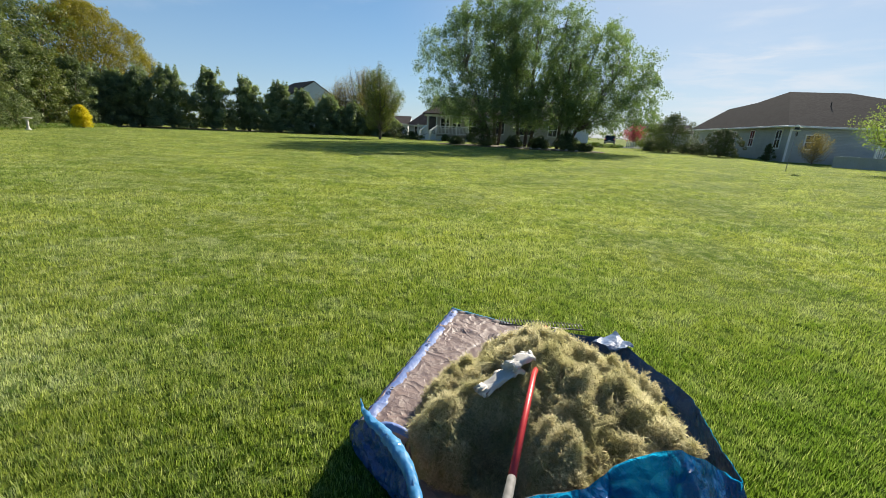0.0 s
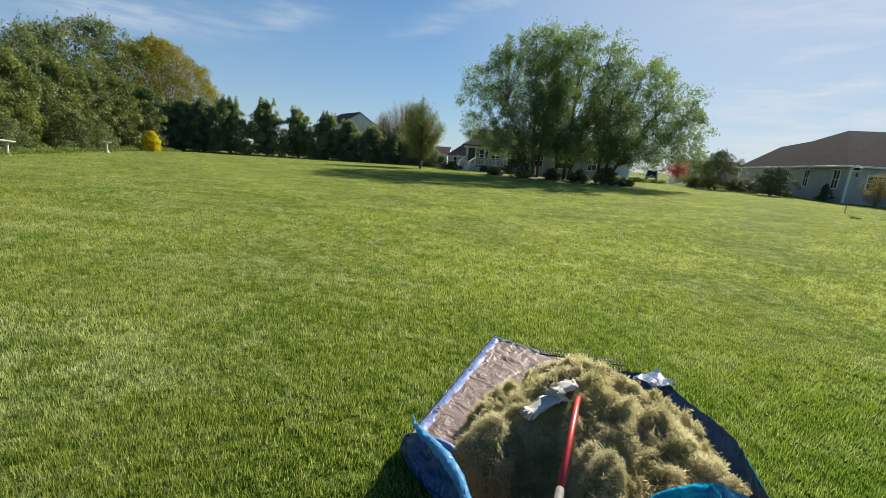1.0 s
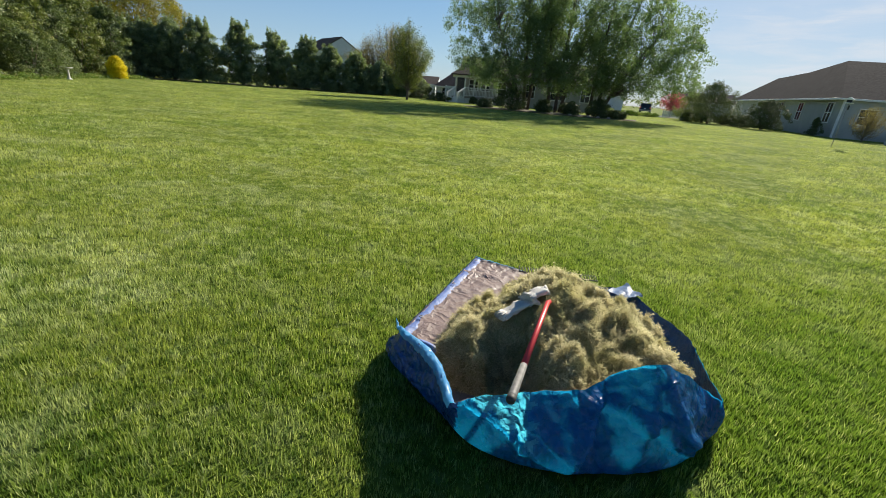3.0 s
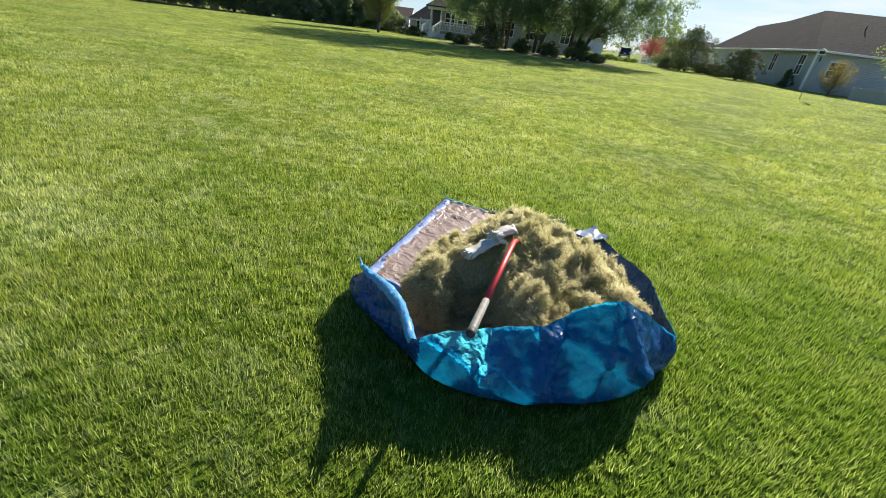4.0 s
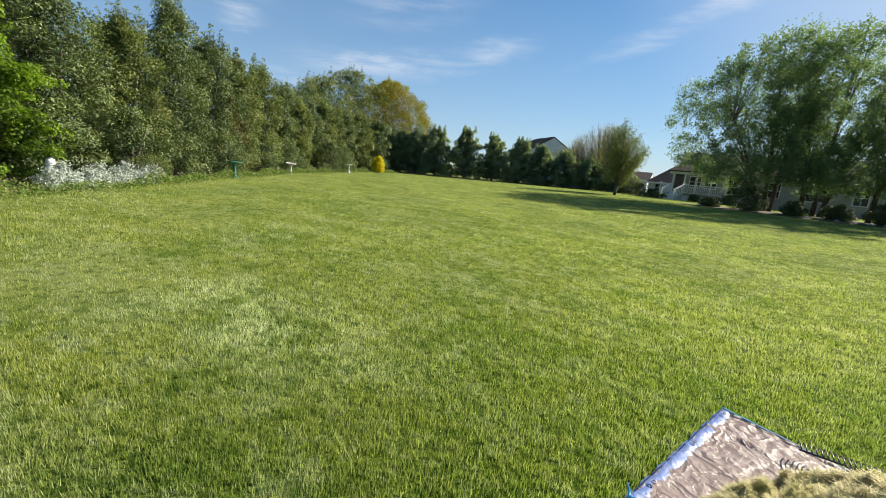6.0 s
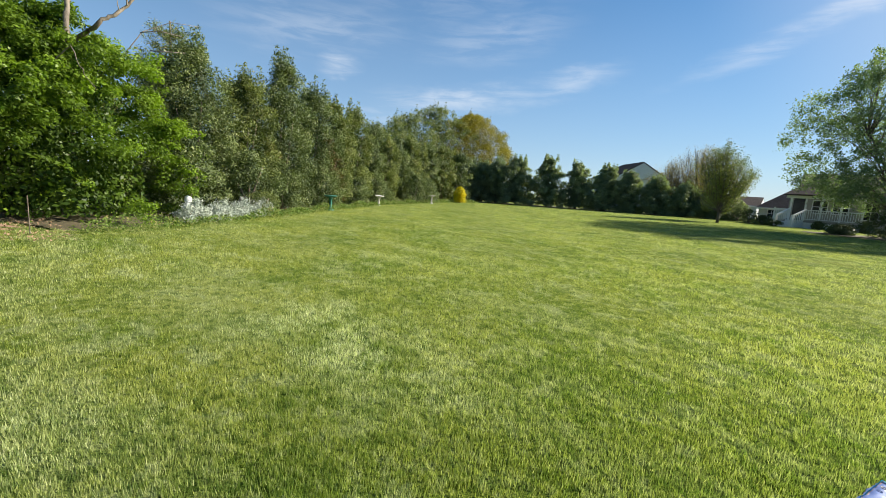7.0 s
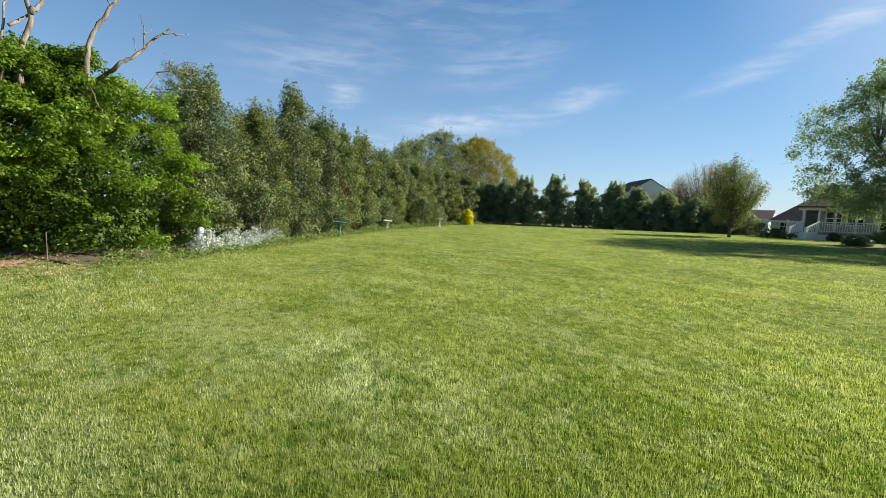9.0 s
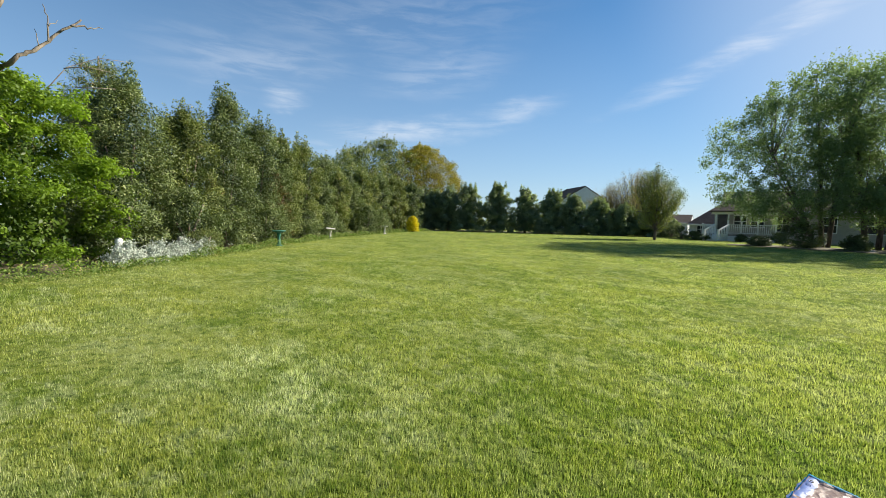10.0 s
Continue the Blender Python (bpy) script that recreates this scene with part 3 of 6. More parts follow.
def strip(name, edge, widths, material, label, category, lift=0.03):
    """A bed of soil beside a line of points, reaching out to its left by the given widths."""
    pts = []
    for (x0, y0), (x1, y1), w0, w1 in zip(edge, edge[1:], widths, widths[1:]):
        for s in np.linspace(0, 1, 12, endpoint=False):
            pts.append((x0 + (x1 - x0) * s, y0 + (y1 - y0) * s, w0 + (w1 - w0) * s, y1 - y0, x1 - x0))
    v, cols = [], 7
    for n, (x, y, w, dy, dx) in enumerate(pts):
        ln = math.hypot(dx, dy)
        nx, ny = -dy / ln, dx / ln
        wob = 0.10 * math.sin(n * 1.7) + 0.07 * math.sin(n * 0.61 + 1)
        for c in range(cols):
            s = wob + (w - wob) * c / (cols - 1)
            px, py = x + nx * s, y + ny * s
            v.append((px, py, float(ground_z(px, py)) + (lift + 0.02 * math.sin(n * 2.3 + c * 1.9) if c else -0.03)))
    f = [(i * cols + c, (i + 1) * cols + c, (i + 1) * cols + c + 1, i * cols + c + 1) for i in range(len(pts) - 1) for c in range(cols - 1)]
    return solid(name, np_mesh(name, np.array(v), np.array(f), True), material, label, category, kind="structure")


EDGE = ((-9.6, 1.6), (-9.9, 2.6), (-11.2, 5.2), (-12.6, 7.4), (-14.9, 11.0), (-18.6, 17.4), (-23.6, 29.0), (-25.4, 38.0))
strip("bed_left", EDGE, (6, 6, 6, 6, 6, 6, 6, 6), SOIL, "shaded soil bed under the hedge", "bed")
strip("bed_mulch", ((-9.3, -7.0), (-9.0, -2.0), (-9.4, 0.4), (-10.6, 1.5)), (7, 7, 6, 5), MULCH, "bare brown mulch bed with wood chips under the thicket", "mulch bed", 0.035)
strip("bed_far", ((-25.4, 38.0), (-24.8, 41.2), (-16, 46.2), (-5.5, 51)), (6, 5, 5, 5), SOIL, "shaded soil bed under the evergreen row", "bed")

# ---------- tarp, thatch, rake and gloves ----------
# corners of the rim round the tarp: foot on the grass (x, y), rim (x, y, height above the grass)
RIM = (
    ((0.41, 3.19), (0.41, 3.19, 0.012)), ((0.1, 2.46), (0.1, 2.46, 0.012)), ((-0.16, 1.86), (-0.165, 1.85, 0.014)), ((-0.2, 1.79), (-0.15, 1.76, 0.11)),
    ((-0.155, 1.68), (-0.1, 1.68, 0.18)), ((-0.025, 1.51), (-0.025, 1.58, 0.205)), ((0.05, 1.41), (0.042, 1.45, 0.23)), ((0.12, 1.33), (0.082, 1.34, 0.235)),
    ((0.16, 1.27), (0.107, 1.2, 0.264)), ((0.2, 1.22), (0.128, 1.168, 0.223)), ((0.24, 1.18), (0.185, 1.196, 0.226)), ((0.28, 1.16), (0.229, 1.212, 0.23)),
    ((0.36, 1.125), (0.333, 1.221, 0.239)), ((0.46, 1.1), (0.446, 1.213, 0.276)), ((0.62, 1.08), (0.665, 1.247, 0.276)), ((0.71, 1.085), (0.768, 1.306, 0.292)),
    ((0.8, 1.09), (0.844, 1.297, 0.347)), ((0.94, 1.11), (0.927, 1.287, 0.393)), ((1.04, 1.14), (0.985, 1.29, 0.393)), ((1.11, 1.175), (1.1, 1.31, 0.335)),
    ((1.28, 1.295), (1.249, 1.371, 0.23)), ((1.38, 1.37), (1.36, 1.362, 0.17)), ((1.4, 1.45), (1.426, 1.538, 0.14)), ((1.47, 1.66), (1.468, 1.672, 0.135)),
    ((1.51, 1.88), (1.555, 1.93, 0.135)), ((1.5, 2.06), (1.55, 2.06, 0.135)), ((1.46, 2.36), (1.49, 2.3, 0.135)), ((1.42, 2.55), (1.48, 2.56, 0.13)),
    ((1.33, 2.67), (1.36, 2.7, 0.06)), ((0.95, 2.89), (0.95, 2.9, 0.012)), ((0.41, 3.19), (0.41, 3.19, 0.012)),)
TARP_C = np.array((0.74, 1.98))


def rim_at(n):
    """n places round the rim, evenly spread along it: foot and rim."""
    a = np.array([[*f, *r] for f, r in RIM])
    s = np.concatenate([[0], np.cumsum(np.linalg.norm(np.diff(a[:, 2:4], axis=0), axis=1))])
    u = np.linspace(0, s[-1], n, endpoint=False)
    return np.stack([np.interp(u, s, a[:, c]) for c in range(5)], 1)


# straight creases on the gathered wall: place (x, height), lean, half widths before and behind, depth
CREASES = ((0.68, 0.22, -0.41, 0.17, 0.035, 0.085), (0.42, 0.24, -0.10, 0.025, 0.14, 0.05), (0.90, 0.22, -0.30, 0.10, 0.04, 0.05), (0.30, 0.24, 0.90, 0.03, 0.10, 0.045),
           (0.56, 0.14, 0.85, 0.02, 0.06, 0.025), (0.78, 0.12, -0.95, 0.06, 0.02, 0.025), (1.06, 0.20, 0.45, 0.03, 0.08, 0.045), (0.35, 0.30, 0.25, 0.04, 0.015, 0.02),
           (0.24, 0.28, 0.30, 0.03, 0.015, 0.015), (0.80, 0.28, 1.15, 0.05, 0.02, 0.03), (0.98, 0.15, 1.0, 0.03, 0.03, 0.025), (0.02, 0.15, -0.6, 0.05, 0.02, 0.03), (-0.08, 0.1, 0.5, 0.03, 0.02, 0.02))


def tarp_sheet(name, lift, n=560):
    """One side of the sheet: flat floor, walls that bag outwards, crumpled all over."""
    rim = rim_at(n)
    # soften the wall's line but keep the two flat corners
    soft = rim.copy()
    for _ in range(3):
        soft = (np.roll(soft, 1, 0) + soft * 2 + np.roll(soft, -1, 0)) / 4
    wall = np.clip(rim[:, 4:5] / 0.12, 0, 1)
    rim = rim * (1 - wall) + soft * wall
    floor_rows, wall_rows = 34, 40
    v = []
    for k in range(floor_rows):
        s = 0.02 + 0.98 * (k / (floor_rows - 1))
        xy = TARP_C + (rim[:, :2] - TARP_C) * s
        v.append(np.column_stack([xy, ground_z(xy[:, 0], xy[:, 1]) + 0.030 + 0 * s]))
    for k in range(1, wall_rows):
        s = k / (wall_rows - 1)
        xy = rim[:, :2] + (rim[:, 2:4] - rim[:, :2]) * s
        out = rim[:, :2] - TARP_C
        out /= np.linalg.norm(out, axis=1, keepdims=True)
        bag = (0.055 * np.sin(np.pi * min(1, s * 1.02)) * np.clip(rim[:, 4] / 0.38, 0, 1))[:, None]
        xy = xy + out * bag
        v.append(np.column_stack([xy, ground_z(xy[:, 0], xy[:, 1]) + 0.030 + rim[:, 4] * s]))
    v = np.concatenate(v)
    # creases
    rows = floor_rows + wall_rows - 1
    height = np.repeat(np.concatenate([np.zeros(floor_rows), np.linspace(0, 1, wall_rows)[1:]]), n)
    lim = np.tile(rim[:, 4], rows)
    for i in range(len(v)):
        p = Vector(v[i])
        near = noise.voronoi(Vector((p.x * 5 + p.z * 2.5, p.y * 5, p.z * 4 - p.x * 2)))[0]
        ridge = 0.75 - 0.8 * abs(near[1] - near[0])
        small = noise.voronoi(p * 19 + Vector((3, 1, 7)))[0][0]
        fold = noise.noise(Vector((p.x * 2.4, p.y * 2.4, p.z * 2.0 + 0.5)))
        if lim[i] > 0.1 and height[i] > 0:
            d = p.xy - Vector(TARP_C)
            d.normalize()
            crease = 0.0
            for cx, cy, ang, wa, wb, amp in CREASES:
                t = (p.x - cx) * math.cos(ang) + (0.37 * height[i] - cy) * math.sin(ang)
                crease += amp * max(0.0, 1 - (-t / wa if t < 0 else t / wb))
            amt = (0.03 * fold + 0.030 * (0.45 - ridge) + 0.010 * (small - 0.4) + crease - 0.02) * min(1, height[i] * 2.5) * (1 - 0.9 * height[i] ** 3)
            v[i, 0] += d.x * amt
            v[i, 1] += d.y * amt
            v[i, 2] += (0.010 * fold + 0.012 * (small - 0.4)) * height[i]
        else:
            line = (p.x - 0.42) * 0.34 + (p.y - 2.86) * 0.94
            v[i, 2] += 0.012 * ridge + 0.006 * small + 0.006 * fold + 0.014 * max(0.0, 1 - abs(line) / 0.018) + 0.008 * max(0.0, 1 - abs(line + 0.42 + 0.3 * (p.x - 0.3)) / 0.014)
    v[:, 2] += lift
    i, j = np.meshgrid(np.arange(rows - 1), np.arange(n), indexing="ij")
    f = np.stack([i * n + j, i * n + (j + 1) % n, (i + 1) * n + (j + 1) % n, (i + 1) * n + j], -1).reshape(-1, 4)
    return v, f, n, rows


tarp = thing("tarp", "creased blue and brown poly tarp holding a heap, edges gathered up", "tarp", pose(0, 0, 0))
tv, tf, tn, trows = tarp_sheet("inside", 0.0)
# the outer face lies a few millimetres outside the inner one
fn = np.cross(tv[tf[:, 1]] - tv[tf[:, 0]], tv[tf[:, 3]] - tv[tf[:, 0]])
vn = np.zeros_like(tv)
for c in range(4):
    np.add.at(vn, tf[:, c], fn)
vn /= np.maximum(np.linalg.norm(vn, axis=1, keepdims=True), 1e-9)
mid = tn * 44
away = np.sign((vn[mid:mid + tn, :2] * (tv[mid:mid + tn, :2] - TARP_C)).sum(1).mean())
oc = tv + vn * 0.005 * (away if away else 1.0)
# one pleat is coloured bright cyan for sun shining through, the rest darker; hf: height on the wall, 0 to 1
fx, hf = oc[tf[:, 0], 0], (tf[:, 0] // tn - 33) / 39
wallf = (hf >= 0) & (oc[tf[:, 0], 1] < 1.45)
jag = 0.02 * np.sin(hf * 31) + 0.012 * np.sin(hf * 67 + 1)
# single: faces given the sunlit colour; thin: faces given the half-lit colour
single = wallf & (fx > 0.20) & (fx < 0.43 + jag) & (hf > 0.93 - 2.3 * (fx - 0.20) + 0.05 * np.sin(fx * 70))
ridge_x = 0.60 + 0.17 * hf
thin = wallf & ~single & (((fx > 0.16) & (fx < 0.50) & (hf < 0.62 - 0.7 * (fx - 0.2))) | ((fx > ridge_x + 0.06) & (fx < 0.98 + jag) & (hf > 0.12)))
# along one side the sheet is turned over, so that its blue face shows inside
turned = (tf[:, 0] // tn >= 33) & (tv[tf[:, 0], 0] > 1.20)
# no brown face behind the sunlit pleat, so that more sun comes through
part("inside_face", np_mesh("inside_face", tv, tf[~turned & ~single], True), BROWN, tarp, "brown silvery inner face of the tarp", True)
part("turned_face", np_mesh("turned_face", tv, tf[turned], True), NAVY, tarp, "blue face of the turned-over side")
part("half_lit_pleat", np_mesh("half_lit_pleat", oc, tf[thin, ::-1], True), BLUE_MID, tarp, "tarp pleat coloured teal-blue as half sunlit", True)
# the corner's shade is painted in with a darker blue copy of the sheet
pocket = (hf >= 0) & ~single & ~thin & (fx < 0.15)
part("corner_pocket", np_mesh("corner_pocket", oc, tf[pocket, ::-1], True), BLUE_DEEP, tarp, "gathered corner of the tarp, coloured deep blue for shade", True)
part("outside_face", np_mesh("outside_face", oc, tf[~single & ~thin & ~pocket, ::-1], True), BLUE_SHADED, tarp, "glossy deep blue outer face of the tarp", True)
part("sunlit_pleat", np_mesh("sunlit_pleat", oc, tf[single, ::-1], True), BLUE_LIT, tarp, "tarp pleat coloured bright cyan for sun shining through", True)


def flat_hem(a, b, w, n=60):
    """The hem where the tarp lies flat: a strip from a to b."""
    a, b = np.array(a), np.array(b)
    d = (b - a) / np.linalg.norm(b - a)
    side = np.array((-d[1], d[0]))
    if np.dot(TARP_C - a, side) < 0:
        side = -side
    v = []
    for i in range(n + 1):
        p = a + (b - a) * i / n
        wob = 0.004 * math.sin(i * 0.9) + 0.003 * math.sin(i * 2.3)
        for c in range(4):
            q = p + side * (wob - 0.022 + (w + 0.022) * c / 3)
            v.append((q[0], q[1], float(ground_z(*q)) + 0.046 + 0.003 * math.sin(i * 0.7 + c) - (0.022, 0.0, 0.0, 0.008)[c]))
    f = [(i * 4 + c, (i + 1) * 4 + c, (i + 1) * 4 + c + 1, i * 4 + c + 1) for i in range(n) for c in range(3)]
    return np_mesh("hem", np.array(v), np.array(f), True)


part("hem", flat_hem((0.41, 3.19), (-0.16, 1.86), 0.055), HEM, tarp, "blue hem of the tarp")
part("hem", flat_hem((0.41, 3.19), (0.95, 2.89), 0.03), BROWN, tarp, "brown hem of the tarp")
# curling loose ribbon of hem from its free tip along the gathered corner
RIB = np.array([(-0.150, 1.82, 0.200, 0.06), (-0.135, 1.78, 0.18, 0.22), (-0.105, 1.7, 0.205, 0.46), (-0.03, 1.595, 0.215, 0.62), (0.005, 1.53, 0.228, 0.71), (0.042, 1.455, 0.24, 0.68), (0.082, 1.345, 0.245, 0.56), (0.104, 1.2, 0.275, 0.53), (0.122, 1.115, 0.28, 0.43)])
ribbon = []
for i in range(49):
    s = i / 6
    x, y, z, w = [float(np.interp(s, range(9), RIB[:, c])) * (1.4 if c == 3 else 1) for c in range(4)]
    wob = 0.006 * math.sin(i * 0.8) + 0.004 * math.sin(i * 2.1)
    ribbon += [(x - 0.020 * w, y - 0.014 * w, z - 0.018 * w + wob), (x - 0.016 * w, y - 0.010 * w, z + 0.002 * w), (x - 0.004 * w, y + wob, z + 0.014 * w + wob), (x + 0.016 * w, y + 0.010 * w, z + 0.010 * w), (x + 0.030 * w, y + 0.018 * w, z - 0.012 * w + wob)]
part("loose_hem", np_mesh("loose_hem", np.array(ribbon), np.array([(i * 5 + c, i * 5 + 5 + c, i * 5 + 6 + c, i * 5 + 1 + c) for i in range(48) for c in range(4)]), True), HEM_LIT, tarp, "curling loose ribbon of hem, coloured bright blue as sunlit")
# turned-over corner, its gleam put into a pale colour
flap = []
for i in range(9):
    for c in range(9):
        u, w = i / 8, c / 8
        p = (1 - u) * ((1 - w) * np.array((1.31, 2.60, 0.085)) + w * np.array((1.48, 2.64, 0.14))) + u * ((1 - w) * np.array((1.36, 2.46, 0.105)) + w * np.array((1.50, 2.42, 0.15)))
        flap.append((p[0], p[1], p[2] + 0.02 * math.sin(math.pi * u) * (1 - w) - 0.015 + 0.008 * math.sin(9 * u + 7 * w) + 0.005 * math.sin(21 * w - 8 * u)))
part("turned_corner", np_mesh("turned_corner", np.array(flap), np.array([(i * 9 + c, i * 9 + c + 1, i * 9 + c + 10, i * 9 + c + 9) for i in range(8) for c in range(8)]), True), GLEAM_TARP, tarp, "turned-over corner coloured pale to imitate a gleam")
# a fold of the edge lying over the brown face near that corner
fold, drop = [], []
for i in range(22):
    s = i / 21
    x, y = -0.12 + 0.27 * s, 1.775 - 0.05 * s + 0.015 * math.sin(5 * s)
    z = float(ground_z(x, y)) + 0.075 + 0.05 * math.sin(math.pi * s) * (1 - 0.4 * s)
    fold += [(x, y + 0.016, z - 0.014), (x, y + 0.008, z + 0.006), (x, y - 0.010, z + 0.004), (x + 0.004, y - 0.024, z - 0.018)]
    drop += [(x + 0.004, y - 0.022, z - 0.016), (x + 0.012, y - 0.035, z - 0.045), (x + 0.02, y - 0.07, z - 0.075)]
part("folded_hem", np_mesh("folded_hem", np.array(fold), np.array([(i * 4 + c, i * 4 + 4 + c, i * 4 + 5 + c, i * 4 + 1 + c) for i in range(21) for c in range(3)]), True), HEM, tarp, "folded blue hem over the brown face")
part("folded_face", np_mesh("folded_face", np.array(drop), np.array([(i * 3 + c, i * 3 + 3 + c, i * 3 + 4 + c, i * 3 + 1 + c) for i in range(21) for c in range(2)]), True), BROWN, tarp, "brown face falling away under the folded hem")
for i, s in enumerate((0.06, 0.42, 0.80)):
    bm = bmesh.new()
    gx, gy = 0.41 - 0.57 * s + 0.025, 3.19 - 1.33 * s - 0.012
    ring = [(0.0065 * math.cos(a), 0.0065 * math.sin(a), 0) for a in np.linspace(0, 2 * np.pi, 15)]
    tube(bm, [(gx + p[0] * 1.6, gy + p[1] * 1.6, float(ground_z(gx, gy)) + 0.060) for p in ring], 0.003, 5)
    part("grommet", bm, STEEL, tarp, "small metal eyelet", True)

# heap of raked-out thatch
HAY_EDGE = ((0.10, 1.68, 0.16), (0.13, 1.90, 0.09), (0.33, 2.21, 0.04), (0.52, 2.42, 0.03), (0.76, 2.60, 0.02), (1.02, 2.58, 0.03), (1.24, 2.46, 0.05), (1.33, 2.15, 0.06),
            (1.36, 1.80, 0.07), (1.30, 1.53, 0.13), (1.12, 1.36, 0.25), (0.85, 1.32, 0.27), (0.62, 1.28, 0.20), (0.48, 1.36, 0.12), (0.33, 1.47, 0.08), (0.18, 1.52, 0.14))
HAY_C = np.array((0.76, 1.93))
hay_ang = np.array([math.atan2(y - HAY_C[1], x - HAY_C[0]) for x, y, _ in HAY_EDGE])
hay_ord = np.argsort(hay_ang)
hay_a = np.concatenate([hay_ang[hay_ord] - 2 * np.pi, hay_ang[hay_ord], hay_ang[hay_ord] + 2 * np.pi])
hay_r = np.tile(np.array([math.hypot(x - HAY_C[0], y - HAY_C[1]) for x, y, _ in HAY_EDGE])[hay_ord], 3)
hay_z = np.tile(np.array([z for _, _, z in HAY_EDGE])[hay_ord], 3)
hay_rng = np.random.default_rng(5)
LUMPS = [(HAY_C[0] + r * math.cos(a), HAY_C[1] + r * math.sin(a), s) for a, r, s in zip(hay_rng.uniform(0, 6.28, 90), 0.74 * np.sqrt(hay_rng.random(90)), hay_rng.uniform(0.045, 0.12, 90))]
LUMPS += [(0.14, 1.60, 0.09), (0.24, 1.68, 0.10), (0.20, 1.78, 0.09), (0.16, 1.50, 0.08), (0.28, 1.59, 0.09), (0.27, 1.77, 0.08), (0.17, 1.69, 0.08), (1.30, 1.62, 0.10), (0.62, 1.42, 0.12), (0.66, 1.76, 0.08)]


def hay_height(x, y):
    """Height of the heap over the lawn: a mound with tufted lumps; below nought outside."""
    a, r = np.arctan2(y - HAY_C[1], x - HAY_C[0]), np.hypot(x - HAY_C[0], y - HAY_C[1])
    R = np.interp(a, hay_a, hay_r) * (1 + 0.05 * np.sin(7 * a + 1) + 0.04 * np.sin(13 * a))
    q = np.clip(r / R, 0, 1.3)
    edge = np.interp(a, hay_a, hay_z)
    h = edge + (0.43 - edge) * np.clip(1 - q**1.7, -0.3, 1)
    lump = np.zeros_like(h)
    # warped ground plan, so that no tuft is round
    wx = x + 0.040 * np.sin(23 * y + 3 * np.sin(17 * x)) + 0.024 * np.sin(51 * y + 2) + 0.012 * np.sin(97 * x + 40 * y)
    wy = y + 0.040 * np.sin(21 * x + 3 * np.sin(19 * y)) + 0.024 * np.sin(47 * x + 1) + 0.012 * np.sin(89 * y - 35 * x)
    for lx, ly, s in LUMPS:
        d = np.clip(1 - ((wx - lx) ** 2 + (wy - ly) ** 2) / s**2, 0, 1)
        lump = np.maximum(lump, d**0.75 * s * 1.12)
    lump = lump + 0.056 * (0.5 - np.sqrt(np.abs(np.sin(33 * wx + 9 * wy + 2 * np.sin(11 * wy)) * np.sin(29 * wy - 12 * wx)))) + 0.030 * (0.5 - np.sqrt(np.abs(np.sin(71 * wx + 13 * wy) * np.sin(66 * wy - 15 * wx))))
    # hollow between the near clump and the main heap
    along = np.clip((y - 1.30) / 0.36, 0, 1)
    away = (x - 0.400 - 0.03 * np.sin(9 * y)) / 0.115
    h = h - 0.15 * np.exp(-away**4) * np.clip(1 - np.abs(y - 1.30 - 0.36 * along) / 0.09, 0, 1)
    h = h - 0.10 + lump * np.clip((1.12 - q) * 6, 0, 1)
    # bench shaped to seat the gloves where the camera sees them, and the rake handle's bed
    u = np.clip(((x - 0.385) * 0.245 + (y - 1.715) * 0.105) / 0.071, 0, 1)
    d = np.hypot(x - 0.385 - 0.245 * u, y - 1.715 - 0.105 * u)
    m = np.clip(1.5 - d / 0.075, 0, 1)
    h = h * (1 - m) + (0.255 + 0.115 * u) * m
    u = np.clip(((x - 0.35) * 0.261 + (y - 1.07) * 0.642) / 0.480, 0, 1)
    d = np.hypot(x - 0.35 - 0.261 * u, y - 1.07 - 0.642 * u)
    h = np.where((d < 0.06) & (u < 0.98), np.minimum(h, 0.455 - 0.075 * u + d * 0.8), h)
    return np.where(q > 1.0, h - (q - 1.0) * 1.2, h)


